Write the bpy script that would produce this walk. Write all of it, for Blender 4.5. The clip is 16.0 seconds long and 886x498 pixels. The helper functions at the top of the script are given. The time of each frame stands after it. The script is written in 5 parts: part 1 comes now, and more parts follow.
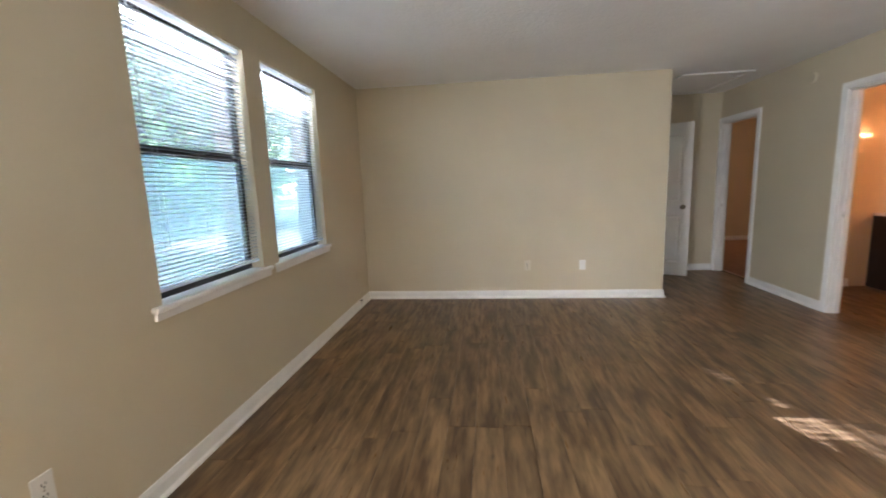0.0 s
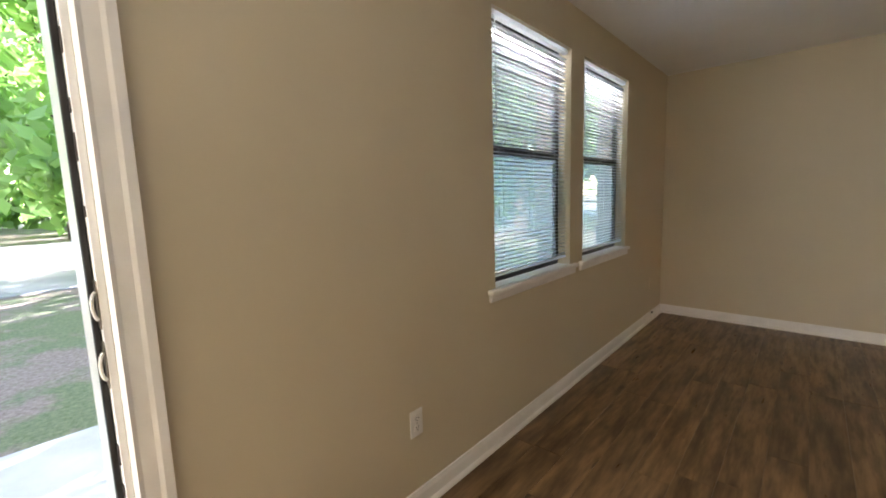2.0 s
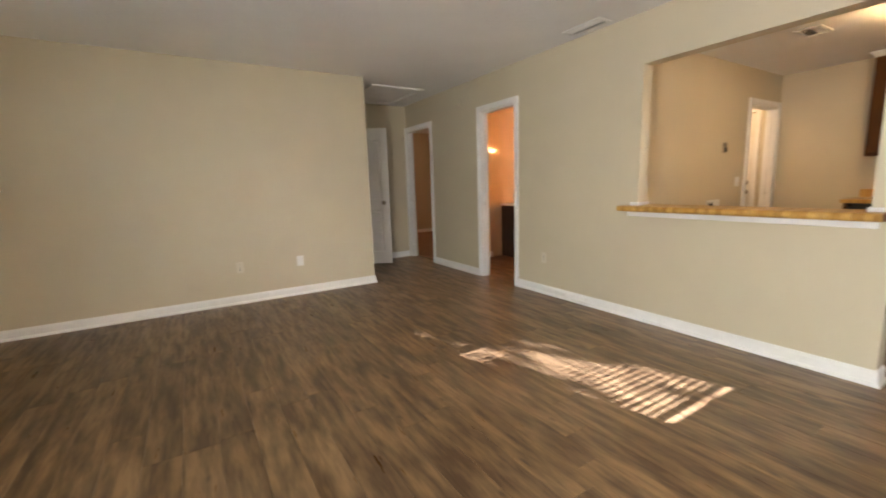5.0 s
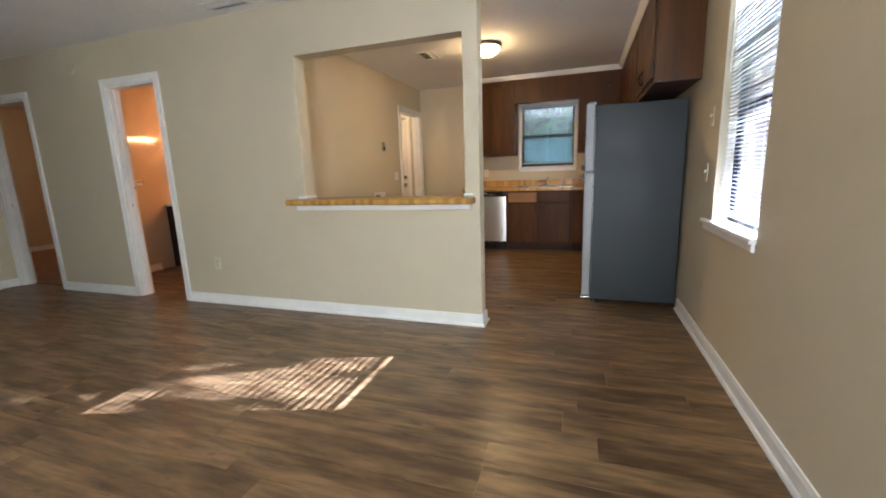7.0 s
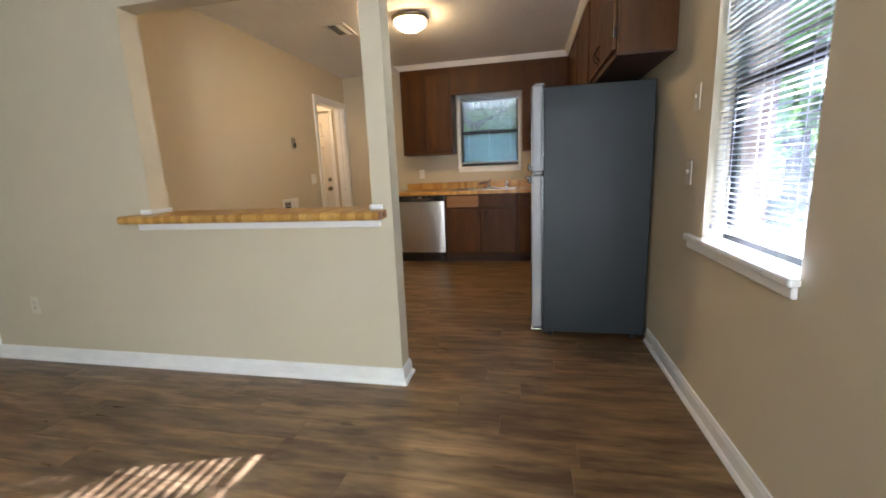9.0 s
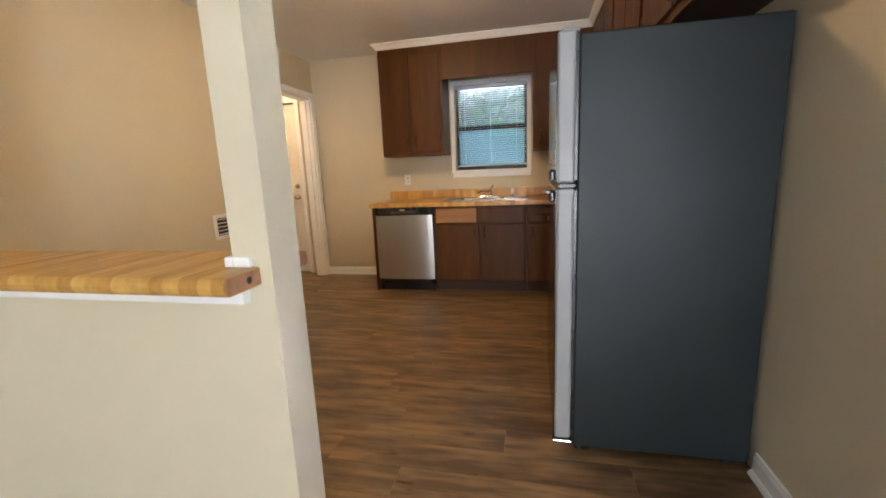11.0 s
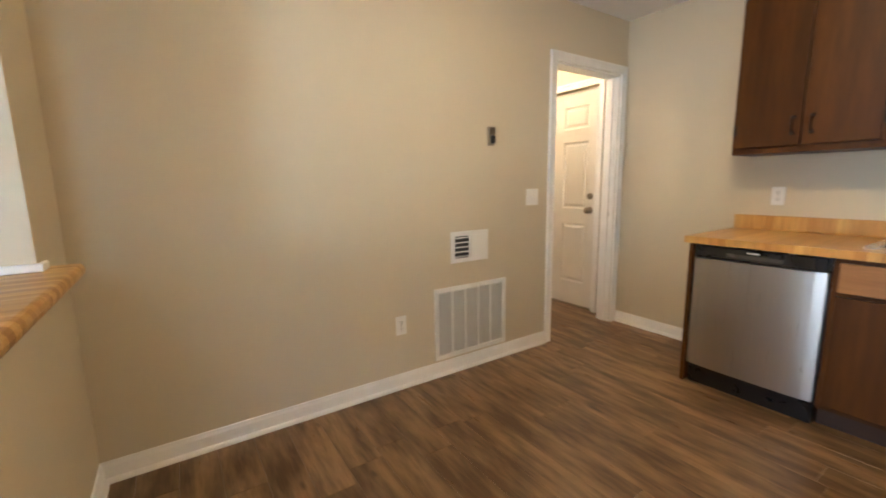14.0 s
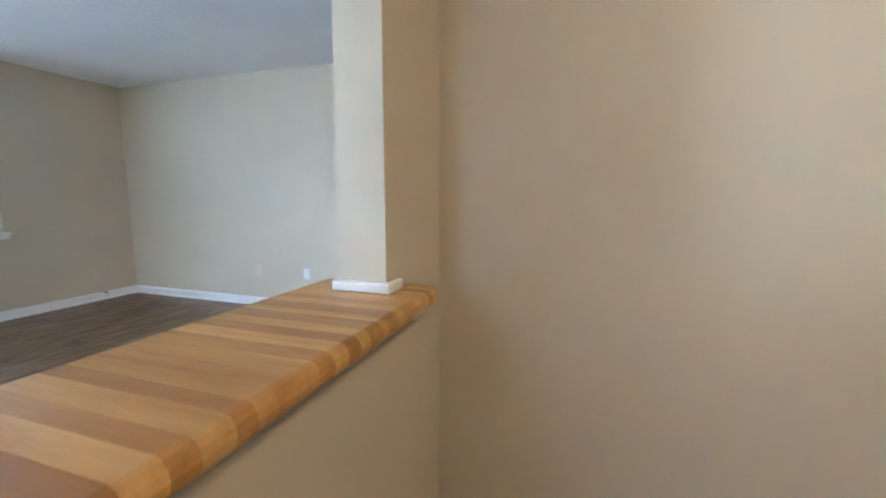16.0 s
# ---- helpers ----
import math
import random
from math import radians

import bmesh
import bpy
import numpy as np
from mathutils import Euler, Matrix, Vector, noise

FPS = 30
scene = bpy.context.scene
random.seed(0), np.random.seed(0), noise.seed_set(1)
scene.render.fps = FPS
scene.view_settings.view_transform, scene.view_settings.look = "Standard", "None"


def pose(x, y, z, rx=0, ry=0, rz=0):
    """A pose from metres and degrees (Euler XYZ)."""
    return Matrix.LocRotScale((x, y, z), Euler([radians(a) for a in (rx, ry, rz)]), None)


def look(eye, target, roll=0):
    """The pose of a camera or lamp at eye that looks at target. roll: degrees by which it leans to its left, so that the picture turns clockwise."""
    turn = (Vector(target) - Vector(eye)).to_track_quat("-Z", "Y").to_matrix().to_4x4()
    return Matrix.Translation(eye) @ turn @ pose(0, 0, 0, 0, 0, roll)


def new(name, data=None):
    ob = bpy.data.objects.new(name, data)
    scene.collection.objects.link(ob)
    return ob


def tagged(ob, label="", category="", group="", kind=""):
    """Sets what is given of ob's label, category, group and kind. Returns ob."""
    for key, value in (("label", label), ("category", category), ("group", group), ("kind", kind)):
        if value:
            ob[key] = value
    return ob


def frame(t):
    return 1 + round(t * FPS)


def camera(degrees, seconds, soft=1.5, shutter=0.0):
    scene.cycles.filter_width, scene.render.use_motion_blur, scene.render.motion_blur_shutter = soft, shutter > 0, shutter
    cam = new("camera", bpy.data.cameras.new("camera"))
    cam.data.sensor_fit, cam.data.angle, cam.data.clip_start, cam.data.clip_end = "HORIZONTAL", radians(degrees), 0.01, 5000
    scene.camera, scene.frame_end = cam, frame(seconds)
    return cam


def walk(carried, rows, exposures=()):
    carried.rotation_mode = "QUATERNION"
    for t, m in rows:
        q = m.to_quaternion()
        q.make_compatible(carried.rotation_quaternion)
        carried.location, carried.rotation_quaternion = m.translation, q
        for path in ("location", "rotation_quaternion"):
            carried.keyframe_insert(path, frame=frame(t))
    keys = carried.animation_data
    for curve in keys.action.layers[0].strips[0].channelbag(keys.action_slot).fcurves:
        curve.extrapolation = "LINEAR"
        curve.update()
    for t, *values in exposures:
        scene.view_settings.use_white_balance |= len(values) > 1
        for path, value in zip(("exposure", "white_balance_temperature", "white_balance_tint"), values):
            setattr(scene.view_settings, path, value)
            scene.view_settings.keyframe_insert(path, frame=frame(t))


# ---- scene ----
cam = camera(94.7, 16.0, soft=1.8, shutter=0.25)
EXPOSURES = [(0, 4.42, 6250, 16), (1, 4.3, 6350, 17), (2, 3.75, 7200, 18), (2.5, 3.7, 7200, 18), (3, 3.85, 7500, 18), (3.5, 4.22, 7650, 19), (4, 4.3, 7650, 19), (4.5, 4.28, 7500, 19), (5, 4.46, 7000, 16),
             (7.5, 4.3, 6150, 13), (9, 4.28, 6150, 13), (11.5, 4.72, 6300, 15), (12, 4.75, 6150, 16), (12.5, 4.76, 7750, 15), (13, 4.75, 6800, 10), (13.5, 4.75, 5600, 8), (14.5, 4.95, 5300, 11), (15.5, 4.8, 4700, 9), (16, 4.86, 4700, 9)]
PATH = [
    (0, (0.603, 0.06, 1.319), (0.377, 2.024, 1.017), -2.1),
    (0.5, (0.497, 0.084, 1.296), (-0.077, 1.978, 1.013), -2.1),
    (1, (0.407, 0.072, 1.296), (-0.485, 1.841, 1.024), -2.0),
    (1.5, (0.354, 0.049, 1.303), (-0.799, 1.662, 1.038), -1.8),
    (2, (0.291, 0.028, 1.299), (-1.04, 1.5, 1.048), -1.8),
    (2.5, (0.273, 0.024, 1.297), (-1.067, 1.489, 1.051), -2.1),
    (3, (0.307, 0.055, 1.302), (-0.82, 1.685, 1.036), -2.2),
    (3.5, (0.395, 0.093, 1.279), (-0.302, 1.946, 0.993), -2.4),
    (4, (0.58, 0.072, 1.319), (0.421, 2.038, 0.987), -2.2),
    (4.5, (0.681, 0.065, 1.295), (1.122, 1.986, 0.954), -2.2),
    (5, (0.656, 0.06, 1.18), (1.689, 1.744, 0.868), -1.8),
    (5.2, (0.693, 0.029, 1.175), (1.89, 1.599, 0.861), -2.0),
    (7.3, (1.055, -0.068, 1.143), (2.933, 0.509, 0.768), -2.2),
    (7.5, (1.141, -0.064, 1.15), (3.026, 0.489, 0.774), -2.4),
    (8, (1.31, -0.03, 1.147), (3.216, 0.442, 0.767), -2.5),
    (8.5, (1.569, -0.066, 1.159), (3.485, 0.363, 0.779), -2.6),
    (9, (1.807, -0.056, 1.145), (3.727, 0.353, 0.765), -2.4),
    (9.2, (1.921, -0.039, 1.156), (3.841, 0.37, 0.774), -2.4),
    (11.5, (3.184, 0.006, 1.168), (5.097, 0.466, 0.811), -2.5),
    (12, (3.417, 0.023, 1.166), (5.312, 0.556, 0.811), -2.6),
    (12.5, (3.658, 0.102, 1.18), (5.516, 0.758, 0.837), -2.3),
    (13, (3.88, 0.194, 1.157), (5.608, 1.15, 0.839), -1.7),
    (13.5, (4.103, 0.238, 1.185), (5.55, 1.583, 0.874), -1.2),
    (14, (4.254, 0.404, 1.205), (5.341, 2.053, 0.889), -0.9),
    (14.5, (4.321, 0.631, 1.197), (5.033, 2.474, 0.888), -0.2),
    (15, (4.377, 0.848, 1.193), (4.698, 2.8, 0.899), 0.5),
    (15.5, (4.396, 1.024, 1.173), (4.265, 3.001, 0.906), 0.7),
    (16, (4.317, 1.24, 1.186), (3.692, 3.122, 0.931), 0.1),
]
walk(cam, [(t, look(eye, target, roll)) for t, eye, target, roll in PATH], EXPOSURES)

# ---- world and sun ----
SUN = Vector((0.31, -1.0, 0.44)).normalized()          # towards the sun: south-east, low through the south window
world = bpy.data.worlds.new("sky")
scene.world = world
world.use_nodes = True
wn = world.node_tree.nodes
sky = wn.new("ShaderNodeTexSky")
sky.sky_type = "NISHITA"
sky.sun_disc = False
sky.sun_elevation = math.asin(SUN.z)
sky.sun_rotation = math.atan2(SUN.x, SUN.y)
world.node_tree.links.new(sky.outputs[0], wn["Background"].inputs[0])
wn["Background"].inputs[1].default_value = 0.15
sun = new("sun", bpy.data.lights.new("sun", "SUN"))
sun.data.energy, sun.data.angle, sun.data.color = 5.0, radians(0.3), (0.70, 0.77, 1.0)
sun.matrix_world = look((0, 0, 30), Vector((0, 0, 30)) - SUN)


# daylight through the open front doorway
doorlight = new("doorway_daylight", bpy.data.lights.new("doorway_daylight", "AREA"))
doorlight.data.shape, doorlight.data.size, doorlight.data.size_y = "RECTANGLE", 0.70, 1.95
doorlight.data.energy, doorlight.data.color = 5.2, (0.90, 0.95, 1.0)
doorlight.matrix_world = look((-0.90, -0.365, 1.02), (5.0, -0.365, 1.02))


def head_light(name, place, target, width, watts=0.6):
    """Skylight that falls down through a window's opening, at its head outside the glass."""
    ob = new(name, bpy.data.lights.new(name, "AREA"))
    ob.data.shape, ob.data.size, ob.data.size_y = "RECTANGLE", width, 0.09
    ob.data.energy, ob.data.color = watts, (0.84, 0.92, 1.0)
    ob.matrix_world = look(place, target)
    return ob


# ---- materials ----
def material(name):
    m = bpy.data.materials.new(name)
    m.use_nodes = True
    return m, m.node_tree.nodes, m.node_tree.links, m.node_tree.nodes["Principled BSDF"]


def mixed(n, l, fac, a, b):
    mx = n.new("ShaderNodeMix")
    mx.data_type = "RGBA"
    for sock, value in ((mx.inputs[0], fac), (mx.inputs[6], a), (mx.inputs[7], b)):
        if isinstance(value, bpy.types.NodeSocket):
            l.new(value, sock)
        elif isinstance(value, (int, float)):
            sock.default_value = value
        else:
            sock.default_value = (*value, 1)
    return mx.outputs[2]


def noise_tex(n, l, scale, detail=3.0, rough=0.55, vector=None):
    t = n.new("ShaderNodeTexNoise")
    t.inputs["Scale"].default_value, t.inputs["Detail"].default_value, t.inputs["Roughness"].default_value = scale, detail, rough
    if vector is not None:
        l.new(vector, t.inputs["Vector"])
    return t.outputs[0]


def ranged(n, l, value, a, b, lo=0.0, hi=1.0):
    r = n.new("ShaderNodeMapRange")
    r.inputs[1].default_value, r.inputs[2].default_value, r.inputs[3].default_value, r.inputs[4].default_value = a, b, lo, hi
    l.new(value, r.inputs[0])
    return r.outputs[0]


def bumped(n, l, p, height, strength, distance):
    b = n.new("ShaderNodeBump")
    b.inputs["Strength"].default_value, b.inputs["Distance"].default_value = strength, distance
    l.new(height, b.inputs["Height"])
    l.new(b.outputs[0], p.inputs["Normal"])


def plain(name, colour, rough=0.5, metal=0.0, vary=0.12, scale=6.0, grain=120.0, bump=0.15, depth=0.001):
    """Paint, plastic, metal: a base colour with cloudy and fine variation and a light relief."""
    m, n, l, p = material(name)
    co = n.new("ShaderNodeTexCoord").outputs["Object"]
    a = noise_tex(n, l, scale, 4, 0.6, co)
    dark, light = tuple(c * (1 - vary) for c in colour), tuple(min(1, c * (1 + vary)) for c in colour)
    l.new(mixed(n, l, ranged(n, l, a, 0.3, 0.7), dark, light), p.inputs["Base Color"])
    b = noise_tex(n, l, grain, 2, 0.5, co)
    l.new(ranged(n, l, a, 0.3, 0.7, max(0.03, rough - 0.06), min(1, rough + 0.06)), p.inputs["Roughness"])
    p.inputs["Metallic"].default_value = metal
    if bump:
        bumped(n, l, p, b, bump, depth)
    return m


def wood(name, dark, light, rough=0.4, along=2, stretch=14.0, scale=2.2, random_shift=True, spread=0.35, coat=0.0, bump=0.12):
    """Stretched grain along one axis; each piece takes its own shift and tone."""
    m, n, l, p = material(name)
    co = n.new("ShaderNodeTexCoord").outputs["Object"]
    info = n.new("ShaderNodeObjectInfo")
    mp = n.new("ShaderNodeMapping")
    mp.inputs["Scale"].default_value = tuple(scale if i == along else scale * stretch for i in range(3))
    l.new(co, mp.inputs["Vector"])
    vec = mp.outputs[0]
    if random_shift:
        ad = n.new("ShaderNodeVectorMath")
        ad.operation = "MULTIPLY_ADD"
        cb = n.new("ShaderNodeCombineXYZ")
        for i in range(3):
            l.new(info.outputs["Random"], cb.inputs[i])
        l.new(cb.outputs[0], ad.inputs[0])
        ad.inputs[1].default_value = (37, 71, 53)
        l.new(vec, ad.inputs[2])
        vec = ad.outputs[0]
    broad = noise_tex(n, l, 0.55, 3, 0.6, vec)
    fine = noise_tex(n, l, 3.2, 4, 0.65, vec)
    tone = mixed(n, l, ranged(n, l, broad, 0.32, 0.68), dark, light)
    tone = mixed(n, l, ranged(n, l, fine, 0.4, 0.75, 0.0, 0.38), tone, tuple(c * 0.55 for c in dark))
    if random_shift:
        tone2 = mixed(n, l, ranged(n, l, info.outputs["Random"], 0, 1, 0, spread), tone, tuple(c * 0.6 for c in dark))
    else:
        tone2 = tone
    l.new(tone2, p.inputs["Base Color"])
    l.new(ranged(n, l, fine, 0.3, 0.7, rough - 0.06, rough + 0.1), p.inputs["Roughness"])
    p.inputs["Coat Weight"].default_value = coat
    p.inputs["Coat Roughness"].default_value = 0.25
    bumped(n, l, p, fine, bump, 0.001)
    return m


def plank_floor(name):
    """Grey-brown vinyl planks: pale streaks and dark cathedral grain, each plank with its own shift and tone."""
    m, n, l, p = material(name)
    co = n.new("ShaderNodeTexCoord").outputs["Object"]
    info = n.new("ShaderNodeObjectInfo")
    cb = n.new("ShaderNodeCombineXYZ")
    for i in range(3):
        l.new(info.outputs["Random"], cb.inputs[i])
    ad = n.new("ShaderNodeVectorMath")
    ad.operation = "MULTIPLY_ADD"
    ad.inputs[1].default_value = (13, 29, 7)
    l.new(cb.outputs[0], ad.inputs[0])
    l.new(co, ad.inputs[2])

    def stretched(sx, sy):
        mp = n.new("ShaderNodeMapping")
        mp.inputs["Scale"].default_value = (sx, sy, sx)
        l.new(ad.outputs[0], mp.inputs["Vector"])
        return mp.outputs[0]
    patch = noise_tex(n, l, 1.0, 3, 0.6, stretched(12.0, 2.4))
    streak = noise_tex(n, l, 1.0, 4, 0.6, stretched(32.0, 3.4))
    fine = noise_tex(n, l, 1.0, 3, 0.6, stretched(160.0, 5.0))
    knot = noise_tex(n, l, 1.0, 1, 0.4, stretched(14.0, 5.0))
    a = mixed(n, l, ranged(n, l, patch, 0.36, 0.64), (0.088, 0.047, 0.020), (0.300, 0.187, 0.090))
    b = mixed(n, l, ranged(n, l, streak, 0.45, 0.70, 0, 0.6), a, (0.050, 0.028, 0.013))
    c = mixed(n, l, ranged(n, l, fine, 0.5, 0.8, 0, 0.3), b, (0.22, 0.14, 0.078))
    d = mixed(n, l, ranged(n, l, knot, 0.74, 0.80, 0, 0.7), c, (0.03, 0.018, 0.011))
    e = mixed(n, l, ranged(n, l, info.outputs["Random"], 0, 1, 0, 0.3), d, (0.062, 0.036, 0.018))
    l.new(e, p.inputs["Base Color"])
    l.new(ranged(n, l, streak, 0.3, 0.7, 0.27, 0.43), p.inputs["Roughness"])
    p.inputs["Specular IOR Level"].default_value = 0.5
    bumped(n, l, p, fine, 0.2, 0.0006)
    return m


def brushed(name, colour, rough, axis):
    m, n, l, p = material(name)
    co = n.new("ShaderNodeTexCoord").outputs["Object"]
    mp = n.new("ShaderNodeMapping")
    mp.inputs["Scale"].default_value = tuple(3.0 if i == axis else 260.0 for i in range(3))
    l.new(co, mp.inputs["Vector"])
    f = noise_tex(n, l, 1.0, 3, 0.6, mp.outputs[0])
    l.new(mixed(n, l, f, tuple(c * 0.85 for c in colour), colour), p.inputs["Base Color"])
    l.new(ranged(n, l, f, 0.2, 0.8, rough - 0.05, rough + 0.08), p.inputs["Roughness"])
    p.inputs["Metallic"].default_value = 1.0
    bumped(n, l, p, f, 0.05, 0.0005)
    return m


def glowing(name, colour, strength):
    m, n, l, p = material(name)
    p.inputs["Base Color"].default_value = (0.9, 0.88, 0.84, 1)
    p.inputs["Emission Color"].default_value = (*colour, 1)
    p.inputs["Emission Strength"].default_value = strength
    return m


def glass(name, haze):
    m, n, l, p = material(name)
    p.inputs["Base Color"].default_value = (0.97, 0.99, 0.98, 1)
    p.inputs["Roughness"].default_value = 0.0
    p.inputs["IOR"].default_value = 1.45
    p.inputs["Transmission Weight"].default_value = 1.0
    # bluish daylight glare painted into the panes as a translucent veil
    co = n.new("ShaderNodeTexCoord").outputs["Object"]
    tr = n.new("ShaderNodeBsdfTranslucent")
    tr.inputs["Color"].default_value = (0.86, 0.93, 1.0, 1)
    mx = n.new("ShaderNodeMixShader")
    l.new(ranged(n, l, noise_tex(n, l, 5.0, 4, 0.6, co), 0.3, 0.7, haze * 0.7, haze * 1.3), mx.inputs[0])
    l.new(p.outputs[0], mx.inputs[1])
    l.new(tr.outputs[0], mx.inputs[2])
    l.new(mx.outputs[0], n["Material Output"].inputs[0])
    return m


def screen_cloth(name):
    """Fine mesh: half open, its threads catching the daylight behind it; their cyan is painted skylight haze."""
    m, n, l, p = material(name)
    tr = n.new("ShaderNodeBsdfTranslucent")
    tr.inputs["Color"].default_value = (0.60, 0.82, 0.90, 1)
    clear = n.new("ShaderNodeBsdfTransparent")
    mx = n.new("ShaderNodeMixShader")
    mx.inputs[0].default_value = 0.45
    l.new(clear.outputs[0], mx.inputs[1])
    l.new(tr.outputs[0], mx.inputs[2])
    l.new(mx.outputs[0], n["Material Output"].inputs[0])
    return m


def thin_vinyl(name):
    """White blind slats thin enough to let some daylight through."""
    m, n, l, p = material(name)
    co = n.new("ShaderNodeTexCoord").outputs["Object"]
    l.new(mixed(n, l, noise_tex(n, l, 9.0, 3, 0.6, co), (0.80, 0.81, 0.82), (0.88, 0.88, 0.88)), p.inputs["Base Color"])
    p.inputs["Roughness"].default_value = 0.4
    tr = n.new("ShaderNodeBsdfTranslucent")
    tr.inputs["Color"].default_value = (0.93, 0.95, 0.98, 1)
    mx = n.new("ShaderNodeMixShader")
    mx.inputs[0].default_value = 0.75
    l.new(p.outputs[0], mx.inputs[1])
    l.new(tr.outputs[0], mx.inputs[2])
    l.new(mx.outputs[0], n["Material Output"].inputs[0])
    return m


def leaf_mat(name, dark, light):
    m, n, l, p = material(name)
    geo = n.new("ShaderNodeNewGeometry")
    l.new(mixed(n, l, geo.outputs["Random Per Island"], dark, light), p.inputs["Base Color"])
    p.inputs["Roughness"].default_value = 0.5
    tr = n.new("ShaderNodeBsdfTranslucent")
    tr.inputs["Color"].default_value = (light[0] * 1.2, light[1] * 1.3, light[2], 1)
    mx = n.new("ShaderNodeMixShader")
    mx.inputs[0].default_value = 0.45
    l.new(p.outputs[0], mx.inputs[1])
    l.new(tr.outputs[0], mx.inputs[2])
    l.new(mx.outputs[0], n["Material Output"].inputs[0])
    return m


def brick_mat(name):
    m, n, l, p = material(name)
    co = n.new("ShaderNodeTexCoord").outputs["Object"]
    a = noise_tex(n, l, 7.0, 4, 0.6, co)
    l.new(mixed(n, l, ranged(n, l, a, 0.3, 0.7), (0.20, 0.13, 0.11), (0.34, 0.25, 0.22)), p.inputs["Base Color"])
    p.inputs["Roughness"].default_value = 0.9
    bumped(n, l, p, noise_tex(n, l, 90.0, 3, 0.6, co), 0.4, 0.004)
    return m


def ground_mat(name):
    m, n, l, p = material(name)
    co = n.new("ShaderNodeTexCoord").outputs["Object"]
    big = noise_tex(n, l, 0.35, 4, 0.6, co)
    mid = noise_tex(n, l, 2.2, 4, 0.7, co)
    fine = noise_tex(n, l, 24.0, 4, 0.7, co)
    soil = mixed(n, l, ranged(n, l, fine, 0.3, 0.7), (0.16, 0.11, 0.085), (0.34, 0.26, 0.21))
    grass = mixed(n, l, ranged(n, l, fine, 0.3, 0.7), (0.09, 0.11, 0.045), (0.20, 0.22, 0.11))
    both = n.new("ShaderNodeMath")
    both.operation = "ADD"
    l.new(big, both.inputs[0])
    l.new(mid, both.inputs[1])
    l.new(mixed(n, l, ranged(n, l, both.outputs[0], 0.92, 1.08), soil, grass), p.inputs["Base Color"])
    p.inputs["Roughness"].default_value = 0.95
    bumped(n, l, p, fine, 0.6, 0.03)
    return m


WALL = plain("beige_wall_paint", (0.602, 0.530, 0.386), 0.62, vary=0.03, scale=1.3, grain=260, bump=0.12, depth=0.0008)
CEIL = plain("ceiling_paint", (0.85, 0.845, 0.83), 0.85, vary=0.03, scale=1.5, grain=42, bump=0.8, depth=0.006)
TRIM = plain("white_trim_paint", (0.85, 0.845, 0.82), 0.38, vary=0.04, scale=9, grain=60, bump=0.06)
DOORW = plain("white_door_paint", (0.76, 0.74, 0.70), 0.42, vary=0.03, scale=5, grain=90, bump=0.06)
BATHW = plain("bathroom_gloss_paint", (0.62, 0.52, 0.38), 0.07, vary=0.03, scale=2, grain=30, bump=0.05)
PLATE = plain("white_plate_plastic", (0.80, 0.79, 0.75), 0.3, vary=0.02, bump=0)
DARK = plain("dark_slot", (0.02, 0.02, 0.02), 0.6, vary=0.1, bump=0)
BRONZE = plain("bronze_window_aluminium", (0.022, 0.020, 0.020), 0.35, metal=0.4, vary=0.15, bump=0.05)
BLIND = thin_vinyl("white_blind_vinyl")
IVORY = plain("ivory_plate_plastic", (0.66, 0.60, 0.48), 0.35, vary=0.03, bump=0)
CABINET = wood("dark_stained_cabinet_wood", (0.062, 0.021, 0.003), (0.112, 0.040, 0.005), 0.40, along=2, stretch=9, scale=1.6, spread=0.25, coat=0.0)
CABINET.node_tree.nodes["Principled BSDF"].inputs["Specular IOR Level"].default_value = 0.22
DRAWERW = wood("worn_orange_drawer_wood", (0.28, 0.12, 0.03), (0.40, 0.19, 0.055), 0.42, along=1, stretch=9, scale=1.6, spread=0.1)
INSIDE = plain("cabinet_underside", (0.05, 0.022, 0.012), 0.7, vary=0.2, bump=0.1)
BUTCHER = wood("butcher_block_pale", (0.53, 0.285, 0.065), (0.74, 0.45, 0.14), 0.36, along=0, stretch=8, scale=2.0, spread=0.25, coat=0.12)
BUTCHER2 = wood("butcher_block_dark", (0.40, 0.195, 0.037), (0.57, 0.31, 0.075), 0.36, along=0, stretch=8, scale=2.0, spread=0.3, coat=0.12)
ENDGRAIN = plain("raw_end_grain", (0.36, 0.17, 0.08), 0.75, vary=0.35, scale=22, grain=150, bump=0.4, depth=0.002)
FLOORM = plank_floor("vinyl_plank")
SUBFLOOR = plain("floor_joint", (0.03, 0.02, 0.014), 0.9, vary=0.1, bump=0)
STEEL = brushed("brushed_stainless_steel", (0.62, 0.60, 0.57), 0.3, 2)
STEELX = brushed("brushed_steel_sink", (0.70, 0.69, 0.67), 0.24, 1)
CHROME = plain("chrome", (0.82, 0.82, 0.82), 0.12, metal=1.0, vary=0.02, bump=0)
NICKEL = plain("aged_nickel", (0.32, 0.28, 0.23), 0.32, metal=1.0, vary=0.1, bump=0)
PULL = plain("dark_bronze_pull", (0.035, 0.024, 0.018), 0.35, metal=0.8, vary=0.2, bump=0)
FRIDGE = plain("charcoal_textured_enamel", (0.013, 0.018, 0.020), 0.45, vary=0.08, scale=4, grain=420, bump=0.15, depth=0.0008)
FRIDGE.node_tree.nodes["Principled BSDF"].inputs["Specular IOR Level"].default_value = 0.33
FRONT = brushed("fridge_front_steel", (0.18, 0.165, 0.15), 0.10, 2)
EDGE = plain("fridge_door_edge", (0.32, 0.32, 0.32), 0.42, metal=0.0, vary=0.04, bump=0.05)
